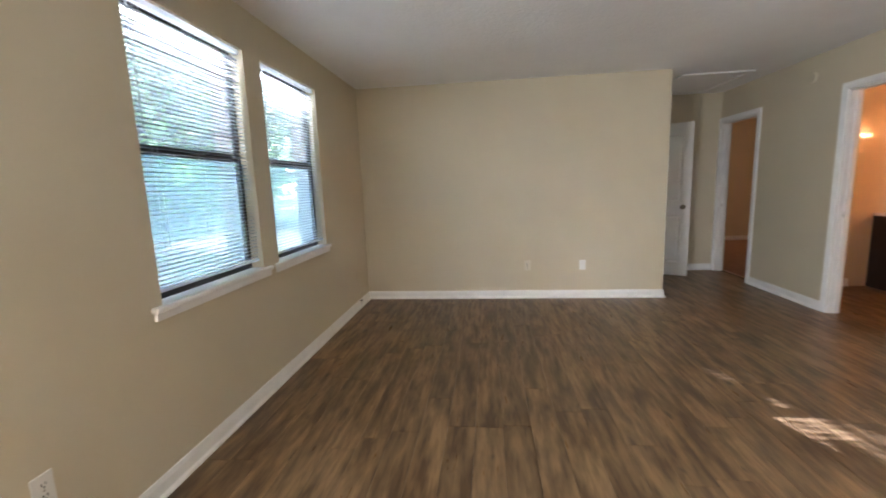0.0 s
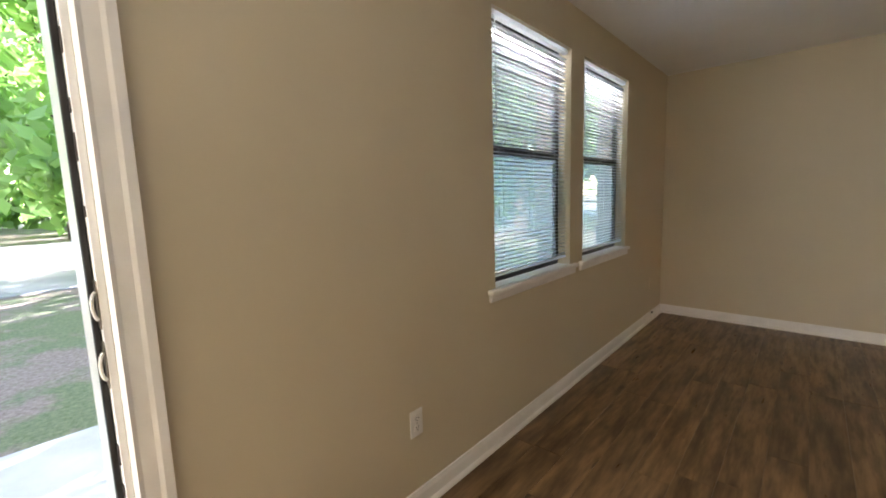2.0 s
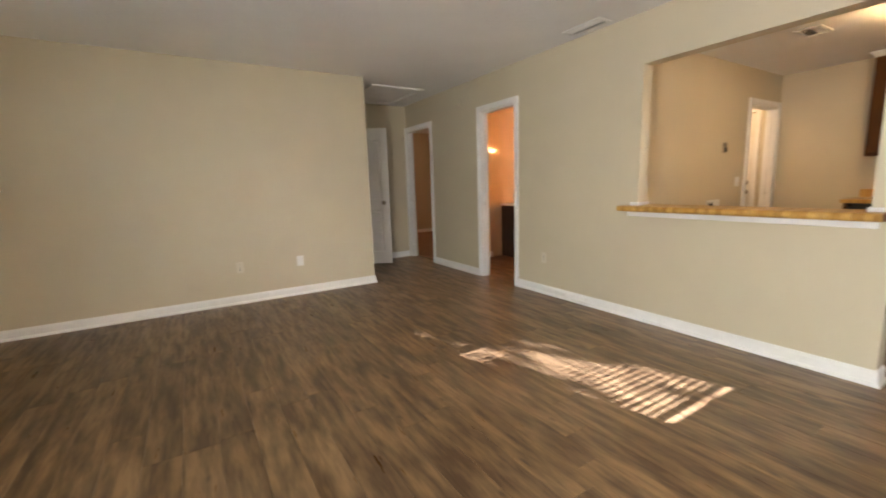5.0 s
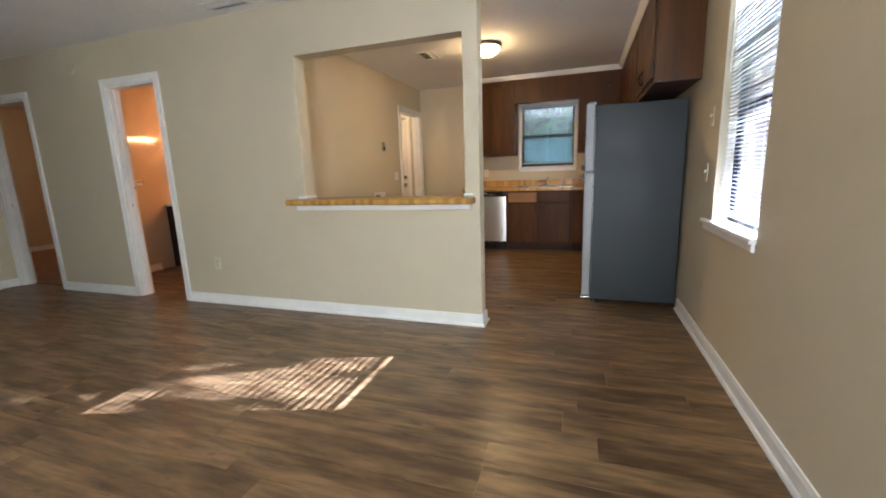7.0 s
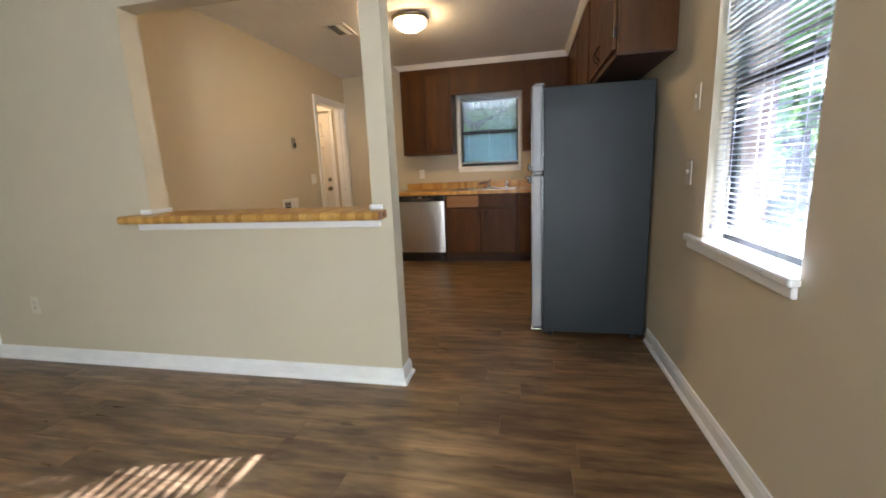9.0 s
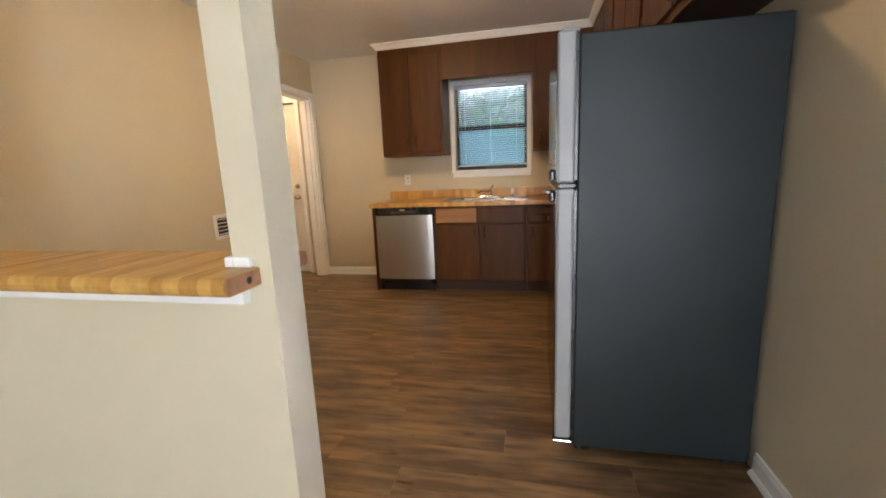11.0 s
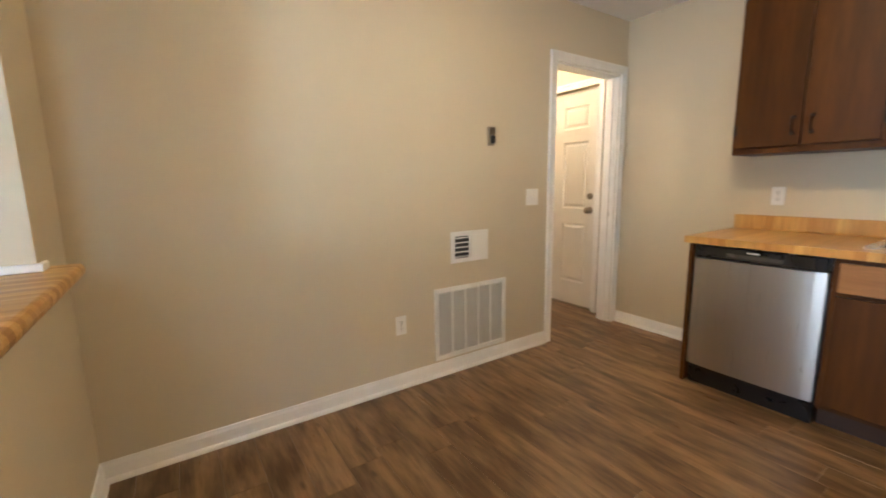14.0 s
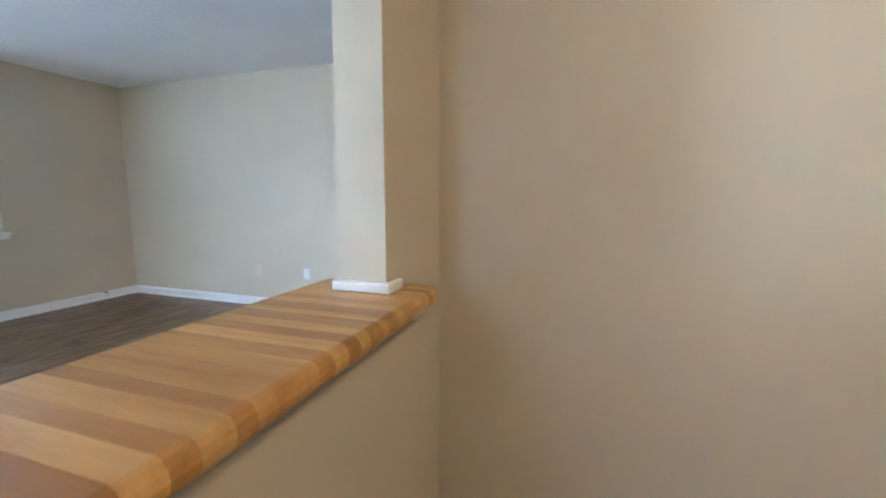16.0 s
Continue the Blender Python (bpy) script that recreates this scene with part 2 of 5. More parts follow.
BLACK = plain("black_plastic", (0.012, 0.012, 0.013), 0.28, vary=0.1, bump=0)
RANGEM = plain("range_enamel", (0.10, 0.095, 0.09), 0.25, vary=0.1, bump=0)
CARPET = plain("tan_carpet", (0.36, 0.22, 0.15), 0.95, vary=0.15, scale=8, grain=300, bump=0.6, depth=0.006)
VANITY = plain("espresso_vanity_wood", (0.022, 0.012, 0.009), 0.35, vary=0.3, scale=10, bump=0.1)
CONCRETE = plain("weathered_concrete", (0.50, 0.48, 0.45), 0.9, vary=0.15, scale=2.5, grain=60, bump=0.4, depth=0.004)
ROADM = plain("pale_road", (0.34, 0.33, 0.32), 0.9, vary=0.15, scale=1.2, grain=50, bump=0.4, depth=0.006)
BRICK = brick_mat("grey_red_brick")
GROUND = ground_mat("leaf_litter_and_grass")
BARK = plain("bark", (0.075, 0.055, 0.042), 0.95, vary=0.4, scale=9, grain=40, bump=0.8, depth=0.02)
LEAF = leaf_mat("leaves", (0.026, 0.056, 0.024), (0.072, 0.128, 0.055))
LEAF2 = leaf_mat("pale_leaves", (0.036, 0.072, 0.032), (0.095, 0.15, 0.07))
def striped(name, axis, width, dark, light, rough):
    """Glued wood strips of random tone side by side along one axis."""
    m, n, l, p = material(name)
    co = n.new("ShaderNodeTexCoord").outputs["Object"]
    sep = n.new("ShaderNodeSeparateXYZ")
    l.new(co, sep.inputs[0])
    div = n.new("ShaderNodeMath")
    div.operation = "DIVIDE"
    div.inputs[1].default_value = width
    l.new(sep.outputs[axis], div.inputs[0])
    fl = n.new("ShaderNodeMath")
    fl.operation = "FLOOR"
    l.new(div.outputs[0], fl.inputs[0])
    wh = n.new("ShaderNodeTexWhiteNoise")
    wh.noise_dimensions = "1D"
    l.new(fl.outputs[0], wh.inputs["W"])
    mp = n.new("ShaderNodeMapping")
    mp.inputs["Scale"].default_value = tuple(60.0 if i == axis else 5.0 for i in range(3))
    l.new(co, mp.inputs["Vector"])
    g = noise_tex(n, l, 1.0, 4, 0.6, mp.outputs[0])
    c = mixed(n, l, wh.outputs["Value"], dark, light)
    l.new(mixed(n, l, ranged(n, l, g, 0.4, 0.75, 0, 0.5), c, tuple(x * 0.6 for x in dark)), p.inputs["Base Color"])
    p.inputs["Roughness"].default_value = rough
    bumped(n, l, p, g, 0.08, 0.0006)
    return m


COUNTER = striped("striped_block_laminate", 1, 0.042, (0.46, 0.23, 0.055), (0.72, 0.44, 0.13), 0.3)
# brighter leaf copy with sunlight put into its colour, for far trees and woods
LEAF_LIT = leaf_mat("sunlit_tone_leaves", (0.12, 0.24, 0.055), (0.26, 0.42, 0.13))
GLASS = glass("window_glass", 0.16)
# same glass with hardly any painted veil, for the sunlit south window
LOWHAZE = glass("low_haze_window_glass", 0.012)
SCREEN = screen_cloth("insect_screen")
DOME = glowing("lit_frosted_dome", (1.0, 0.66, 0.31), 5.6)
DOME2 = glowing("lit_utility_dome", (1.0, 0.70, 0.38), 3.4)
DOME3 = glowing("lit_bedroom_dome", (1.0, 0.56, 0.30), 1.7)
BULBM = glowing("lit_bulb", (1.0, 0.44, 0.18), 12.0)
ROOFM = plain("roof_shingle", (0.08, 0.075, 0.07), 0.9, vary=0.3, scale=6, bump=0.4)


# ---- mesh helpers ----
def mesh_from(bm, name, mat, smooth=False):
    me = bpy.data.meshes.new(name)
    bm.normal_update()
    bm.to_mesh(me)
    bm.free()
    me.materials.append(mat)
    if smooth:
        for f in me.polygons:
            f.use_smooth = True
    return me


def part(name, bm, mat, parent=None, label="", smooth=False):
    """One mesh object from a bmesh (or a finished mesh), under a thing or a part."""
    me = bm if isinstance(bm, bpy.types.Mesh) else mesh_from(bm, name, mat, smooth)
    ob = new(name, me)
    if parent is not None:
        ob.parent = parent
    if label:
        ob["label"] = label
    return ob


def thing(name, m, label, category, group="", kind=""):
    root = new(name)
    root.empty_display_size = 0.1
    root.matrix_world = m
    return tagged(root, label, category, group, kind)


def box(x0, y0, z0, x1, y1, z1, bevel=0.0, bm=None, segments=2):
    bm = bm or bmesh.new()
    vs = [bm.verts.new(v) for v in ((x0, y0, z0), (x1, y0, z0), (x1, y1, z0), (x0, y1, z0), (x0, y0, z1), (x1, y0, z1), (x1, y1, z1), (x0, y1, z1))]
    fs = [bm.faces.new([vs[i] for i in q]) for q in ((3, 2, 1, 0), (4, 5, 6, 7), (0, 1, 5, 4), (1, 2, 6, 5), (2, 3, 7, 6), (3, 0, 4, 7))]
    if bevel:
        es = list({e for f in fs for e in f.edges})
        bmesh.ops.bevel(bm, geom=es, offset=bevel, segments=segments, affect="EDGES", profile=0.5)
    return bm


def tube(points, radius, bm=None, sides=10, taper=None):
    """A round bar along points; taper gives the radius at each point."""
    bm = bm or bmesh.new()
    rings = []
    pts = [Vector(p) for p in points]
    for i, p in enumerate(pts):
        d = (pts[min(i + 1, len(pts) - 1)] - pts[max(i - 1, 0)]).normalized()
        a = d.orthogonal().normalized() if i == 0 else (last - d * last.dot(d)).normalized()
        last = a
        b = d.cross(a)
        r = taper[i] if taper else radius
        rings.append([bm.verts.new(p + r * (math.cos(k * math.tau / sides) * a + math.sin(k * math.tau / sides) * b)) for k in range(sides)])
    for r0, r1 in zip(rings, rings[1:]):
        for k in range(sides):
            bm.faces.new((r0[k], r0[(k + 1) % sides], r1[(k + 1) % sides], r1[k]))
    bm.faces.new(rings[0][::-1])
    bm.faces.new(rings[-1])
    return bm


def lathe(profile, bm=None, sides=32, m=None):
    """A turned body round z from (radius, height) pairs."""
    bm = bm or bmesh.new()
    m = m or Matrix()
    rings = [[bm.verts.new(m @ Vector((max(r, 1e-4) * math.cos(k * math.tau / sides), max(r, 1e-4) * math.sin(k * math.tau / sides), z))) for k in range(sides)] for r, z in profile]
    for r0, r1 in zip(rings, rings[1:]):
        for k in range(sides):
            bm.faces.new((r0[k], r0[(k + 1) % sides], r1[(k + 1) % sides], r1[k]))
    bm.faces.new(rings[0][::-1])
    bm.faces.new(rings[-1])
    return bm


def moulding(profile, p0, p1, u, v, m0=0.0, m1=0.0, bm=None):
    """A straight moulding: the (u, v) profile swept from p0 to p1, its ends mitred by m0 and m1 per metre of u."""
    bm = bm or bmesh.new()
    p0, p1, u, v = Vector(p0), Vector(p1), Vector(u), Vector(v)
    d = (p1 - p0).normalized()
    a = [bm.verts.new(p0 + u * x + v * y - d * (m0 * x)) for x, y in profile]
    b = [bm.verts.new(p1 + u * x + v * y + d * (m1 * x)) for x, y in profile]
    k = len(profile)
    for i in range(k):
        bm.faces.new((a[i], a[(i + 1) % k], b[(i + 1) % k], b[i]))
    bm.faces.new(a[::-1])
    bm.faces.new(b)
    bmesh.ops.recalc_face_normals(bm, faces=bm.faces[:])
    return bm


def wall_with_holes(length, height, thick, holes):
    """A wall from x 0 to length, y 0 (room face) to thick, with rectangular holes (x0, z0, x1, z1) right through it."""
    xs = sorted({0.0, length, *(h[0] for h in holes), *(h[2] for h in holes)})
    zs = sorted({0.0, height, *(h[1] for h in holes), *(h[3] for h in holes)})
    xs, zs = [x for x in xs if 0 <= x <= length], [z for z in zs if 0 <= z <= height]

    def solid(i, j):
        if not (0 <= i < len(xs) - 1 and 0 <= j < len(zs) - 1):
            return False
        x, z = (xs[i] + xs[i + 1]) / 2, (zs[j] + zs[j + 1]) / 2
        return not any(a < x < c and b < z < d for a, b, c, d in holes)
    bm = bmesh.new()
    made = {}

    def v(x, y, z):
        key = (round(x, 5), round(y, 5), round(z, 5))
        if key not in made:
            made[key] = bm.verts.new(key)
        return made[key]
    for i in range(len(xs) - 1):
        for j in range(len(zs) - 1):
            if not solid(i, j):
                continue
            a, c, b, d = xs[i], xs[i + 1], zs[j], zs[j + 1]
            bm.faces.new((v(a, 0, b), v(c, 0, b), v(c, 0, d), v(a, 0, d)))
            bm.faces.new((v(a, thick, b), v(a, thick, d), v(c, thick, d), v(c, thick, b)))
            if not solid(i - 1, j):
                bm.faces.new((v(a, 0, b), v(a, 0, d), v(a, thick, d), v(a, thick, b)))
            if not solid(i + 1, j):
                bm.faces.new((v(c, 0, b), v(c, thick, b), v(c, thick, d), v(c, 0, d)))
            if not solid(i, j - 1):
                bm.faces.new((v(a, 0, b), v(a, thick, b), v(c, thick, b), v(c, 0, b)))
            if not solid(i, j + 1):
                bm.faces.new((v(a, 0, d), v(c, 0, d), v(c, thick, d), v(a, thick, d)))
    return bm


def structure(name, bm, mat, m=None, label="", category=""):
    ob = part(name, bm, mat)
    if m is not None:
        ob.matrix_world = m
    return tagged(ob, label, category, kind="structure")


# ---- plan ----
XW, YN, YS = -0.865, 4.765, -0.81          # living room: west wall, north wall, south wall
XE, XK = 3.778, 3.90                     # partition between living room and kitchen, both faces
XKE, YK = 7.40, 2.46                    # kitchen: east wall, north wall
HX, HY = 2.53, 6.21                      # hall: west side, north end
H = 2.44
T = 0.12
SILL, HEAD = 0.835, 2.18
SSILL = 0.797                            # sill of the south window
W1, W2 = (1.69, 2.54), (2.735, 3.595)    # west windows, along y
WS = (3.105, 3.788)                      # south window, along x
KW, KZ = (0.072, 0.825), (1.178, 2.045)    # kitchen window, along y and z
DOOR = (-0.735, 0.187)                   # front door, along y
BD, BD2 = (3.566, 4.184), (5.42, 6.15)   # bathroom and bedroom doors, along y
KD = (6.575, 7.325)                      # utility doorway, along x
PT, PZ = (0.722, 2.078), (0.915, 2.06)    # pass-through
DH = 2.035
PY = 0.618                               # south end of the partition


def west_at(y):
    return Matrix.Translation((XW, y, 0)) @ pose(0, 0, 0, 0, 0, 90)


def south_at(x):
    return Matrix.Translation((x, YS, 0)) @ pose(0, 0, 0, 0, 0, 180)


def east_at(y):
    return Matrix.Translation((XKE, y, 0)) @ pose(0, 0, 0, 0, 0, -90)


def north_at(x, y):
    return Matrix.Translation((x, y, 0))


def divider_at(y):
    return Matrix.Translation((XE, y, 0)) @ pose(0, 0, 0, 0, 0, -90)


# walls; each is built along its own x with the room face at y 0
structure("wall_west", wall_with_holes(YN + T - YS, H, T, [(DOOR[0] - YS, -1, DOOR[1] - YS, DH), (W1[0] - YS, SILL, W1[1] - YS, HEAD), (W2[0] - YS, SILL, W2[1] - YS, HEAD)]), WALL, west_at(YS), "beige painted drywall with two windows and the front doorway", "wall")
structure("wall_south", wall_with_holes(XKE + T - XW + T, H, T, [(XKE + T - WS[1], SSILL, XKE + T - WS[0], HEAD)]), WALL, south_at(XKE + T), "beige painted drywall with a window beside the kitchen", "wall")
structure("wall_north", wall_with_holes(HX - XW, H, T, []), WALL, north_at(XW, YN), "plain beige painted drywall with two wall plates", "wall")
structure("wall_hall_west", box(HX - T, YN + T, 0, HX, HY, H), WALL, None, "beige painted hall wall", "wall")
structure("wall_hall_north", box(HX - T, HY, 0, XE, HY + T, H), WALL, None, "beige painted wall at the end of the hall", "wall")
structure("wall_divider", wall_with_holes(HY + T - PY, H, XK - XE, [(HY + T - PT[1], PZ[0], HY + T - PT[0], PZ[1]), (HY + T - BD[1], -1, HY + T - BD[0], DH), (HY + T - BD2[1], -1, HY + T - BD2[0], DH)]), WALL, divider_at(HY + T), "beige partition with a pass-through and two doorways", "wall")
structure("wall_kitchen_north", wall_with_holes(XKE - XK, H, T, [(KD[0] - XK, -1, KD[1] - XK, DH)]), WALL, north_at(XK, YK), "beige painted kitchen wall with vents and a doorway", "wall")
structure("wall_kitchen_east", wall_with_holes(YK + T - YS, H, T, [(YK + T - KW[1], KZ[0], YK + T - KW[0], KZ[1])]), WALL, east_at(YK + T), "beige painted kitchen wall behind the cabinets", "wall")
# bathroom, utility room and bedroom behind the openings
structure("wall_bath_north", box(XK, 5.20, 0, 6.4, 5.30, H), BATHW, None, "glossy painted bathroom wall under warm light", "wall")
structure("wall_bath_south", box(XK, 3.20, 0, 6.4, 3.30, H), BATHW, None, "painted bathroom wall", "wall")
structure("wall_bath_east", box(6.4, 2.565, 0, 6.5, 5.30, H), BATHW, None, "painted bathroom wall", "wall")
structure("wall_utility_east", wall_with_holes(1.175, H, T, [(3.74 - 3.62, -1, 3.74 - 2.735, DH)]), WALL, Matrix.Translation((7.44, 3.74, 0)) @ pose(0, 0, 0, 0, 0, -90), "cream utility room wall with the back door", "wall")
structure("wall_utility_north", box(6.5, 3.74, 0, 7.56, 3.86, H), WALL, None, "cream utility room wall", "wall")
structure("wall_bed_north", box(XK, 9.12, 0, 7.6, 9.24, H), WALL, None, "beige bedroom wall under warm light", "wall")
structure("wall_bed_east", box(7.5, 5.30, 0, 7.6, 9.12, H), WALL, None, "beige bedroom wall", "wall")
structure("wall_bed_west", box(XK - 0.1, HY + T, 0, XK, 9.24, H), WALL, None, "beige bedroom wall", "wall")
structure("wall_bed_south", box(6.5, 5.20, 0, 7.6, 5.30, H), WALL, None, "beige bedroom wall", "wall")

# ceilings and roof
structure("ceiling", box(XW - T, YS - T, H, 7.6, 9.24, H + 0.14), CEIL, None, "white lightly textured ceiling", "ceiling")
# flat slab out of view, added over the ceiling to keep the sun out
structure("roof", box(XW - 0.40, YS - 0.40, H + 0.145, 7.80, 9.5, H + 0.34), ROOFM, None, "unseen low roof slab with eaves, added to block the sun", "roof")

# brick outside the west, south and kitchen walls, in courses
def brick_skin(name, length, holes, m):
    bm = wall_with_holes(length, H + 0.3, 0.12, [(a, b + 0.15, c, d + 0.15) for a, b, c, d in holes])
    ob = structure(name, bm, BRICK, m @ Matrix.Translation((0, T + 0.004, -0.15)), "weathered grey-red brick veneer outside the windows", "brick wall")
    return ob


brick_skin("brick_veneer_west", YN + 0.4 - YS + 0.2, [(DOOR[0] - YS + 0.25, -1, DOOR[1] - YS + 0.25, DH), (W1[0] - YS + 0.25, SILL - 0.02, W1[1] - YS + 0.25, HEAD), (W2[0] - YS + 0.25, SILL - 0.02, W2[1] - YS + 0.25, HEAD)], west_at(YS - 0.25))
brick_skin("brick_veneer_south", XKE + T + 0.13 - XW + T, [(XKE + T + 0.13 - WS[1], SSILL - 0.02, XKE + T + 0.13 - WS[0], HEAD)], south_at(XKE + T + 0.13))
brick_skin("brick_veneer_east", YK + T - YS, [(YK + T - KW[1], KZ[0] - 0.02, YK + T - KW[0], KZ[1])], east_at(YK + T))

# floors
floor = structure("floor", box(XW - T, YS - T, -0.14, 7.56, HY + T, -0.006), SUBFLOOR, None, "grey-brown wood-look vinyl plank floor", "floor")
structure("floor_bedroom", box(XK + 0.005, 5.30, -0.006, 7.5, 9.12, 0.006), CARPET, None, "tan carpet in the bedroom", "carpet")

# baseboards with a shoe strip
BASE = [(0, 0), (0.027, 0), (0.026, 0.010), (0.020, 0.018), (0.013, 0.021), (0.012, 0.068), (0.008, 0.080), (0.007, 0.088), (0, 0.090)]


def baseboard(p0, p1, u, m0=-1.0, m1=-1.0):
    ob = part("baseboard", moulding(BASE, (*p0, 0.0005), (*p1, 0.0005), (*u, 0), (0, 0, 1), m0, m1), TRIM)
    return tagged(ob, "white painted baseboard with a shoe strip along the wall", "baseboard", "baseboards", "structure")


CW = 0.062  # casing width
baseboard((XW, DOOR[1] + 0.078), (XW, YN), (1, 0), 0)
baseboard((XW, YN), (HX, YN), (0, -1), -1, 1)
baseboard((HX, YN), (HX, YN + T), (1, 0), 1, 0)
baseboard((HX, HY), (XE, HY), (0, -1), 0, -1)
baseboard((XE, BD[1] + CW), (XE, BD2[0] - CW), (-1, 0), 0, 0)
baseboard((XE, PY), (XE, BD[0] - CW), (-1, 0), 1, 0)
baseboard((XE, PY), (XK, PY), (0, -1), 1, 1)
baseboard((XK, PY), (XK, YK), (1, 0), 1, -1)
baseboard((XK, YK), (KD[0] - CW, YK), (0, -1), -1, 0)
baseboard((XKE, 1.585), (XKE, YK), (-1, 0), 0, -1)
baseboard((XW, YS), (4.50, YS), (0, 1), -1, 0)
baseboard((XK, 5.20), (4.75, 5.20), (0, -1), 0, 0)
baseboard((XK, 9.12), (7.5, 9.12), (0, -1), 0, 0)

# door casings and jambs
CASE = [(0, 0), (0.0, 0.010), (0.006, 0.016), (0.014, 0.013), (0.038, 0.015), (0.046, 0.019), (0.062, 0.019), (0.062, 0)]


def casing(name, m, a, b, top, depth, label, width=1.0, jamb=True):
    """Trim round a doorway from local x a to b, with jambs lining the wall."""
    root = thing(name, m, label, "door frame", kind="structure")
    prof = [(x * width, y) for x, y in CASE]
    part("casing", moulding(prof, (a, 0, 0), (a, 0, top), (-1, 0, 0), (0, -1, 0), 0, 1), TRIM, root)
    part("casing", moulding(prof, (b, 0, 0), (b, 0, top), (1, 0, 0), (0, -1, 0), 0, 1), TRIM, root)
    part("head_casing", moulding(prof, (a, 0, top), (b, 0, top), (0, 0, 1), (0, -1, 0), 1, 1), TRIM, root)
    if jamb:
        part("jamb", box(a, 0.0015, 0, a + 0.016, depth - 0.0015, top - 0.016, 0.002), TRIM, root)
        part("jamb", box(b - 0.016, 0.0015, 0, b, depth - 0.0015, top - 0.016, 0.002), TRIM, root)
        part("head_jamb", box(a, 0.0015, top - 0.016, b, depth - 0.0015, top - 0.0005, 0.002), TRIM, root)
        part("stop", box(a + 0.016, 0.045, 0, a + 0.027, 0.08, top - 0.016, 0.002), TRIM, root)
        part("stop", box(b - 0.027, 0.045, 0, b - 0.016, 0.08, top - 0.016, 0.002), TRIM, root)
    return root


def strike(root, x, y, z, s):
    part("strike_plate", box(x - 0.0015, y - 0.016, z - 0.03, x + 0.0015, y + 0.016, z + 0.03, 0.001), NICKEL, root, "dull metal strike plate")
    part("strike_lip", box(x - 0.003, y - 0.02, z - 0.012, x + 0.003, y - 0.013, z + 0.012, 0.001), NICKEL, root)


bath_frame = casing("door_2", divider_at(0), -BD[1], -BD[0], DH, 0.10, "white painted doorway trim to the lit bathroom")
strike(bath_frame, -BD[1] + 0.017, 0.06, 0.93, 1)
part("latch_bracket", box(-BD[1] + 0.016, 0.07, 1.085, -BD[1] + 0.045, 0.085, 1.10, 0.002), CHROME, bath_frame, "small chrome latch bracket")
bed_frame = casing("door_3", divider_at(0), -BD2[1], -BD2[0], DH, 0.10, "white painted doorway trim to the bedroom")
strike(bed_frame, -BD2[1] + 0.017, 0.06, 0.93, 1)
kd_frame = casing("door_4", north_at(0, YK), KD[0], KD[1], DH, T, "white painted doorway trim to the utility room")
strike(kd_frame, KD[1] - 0.017, 0.06, 0.93, 1)
front = casing("door_1", west_at(0), DOOR[0], DOOR[1], DH, T, "white fluted trim of the open front doorway with a worn jamb", width=1.26)

# worn front jamb: dark weatherstrip, chipped filler and two strike plates
part("weatherstrip", box(DOOR[1] - 0.030, 0.028, 0.02, DOOR[1] - 0.0165, 0.044, DH - 0.02, 0.003), DARK, front, "black torn weatherstrip")
part("outer_jamb", box(DOOR[1] - 0.022, 0.085, 0, DOOR[1] - 0.001, 0.26, DH, 0.003), TRIM, front, "pale outer jamb edge")
for z, h in ((1.62, 0.05), (1.50, 0.03), (1.40, 0.06), (1.28, 0.025), (0.62, 0.03), (0.70, 0.05), (0.55, 0.04)):
    part("paint_chip", box(DOOR[1] - 0.0185, 0.006, z, DOOR[1] - 0.0155, 0.022, z + h, 0.001), SUBFLOOR, front, "dark chip in the paint")
for z in (1.085, 0.945):
    bm = box(DOOR[1] - 0.019, 0.004, z - 0.055, DOOR[1] - 0.0155, 0.030, z + 0.055, 0.001)
    pl = part("strike_plate", bm, NICKEL, front, "tarnished strike plate")
    part("strike_lip", tube([(DOOR[1] - 0.019 - 0.010 * math.sin(a), 0.004, z + 0.032 * math.cos(a)) for a in np.linspace(0.1, 3.04, 9)], 0.0035), PLATE, pl, "pale curved strike lip")
part("threshold", box(DOOR[0], 0.0, -0.005, DOOR[1], 0.26, 0.018, 0.006), STEEL, front, "worn metal threshold")


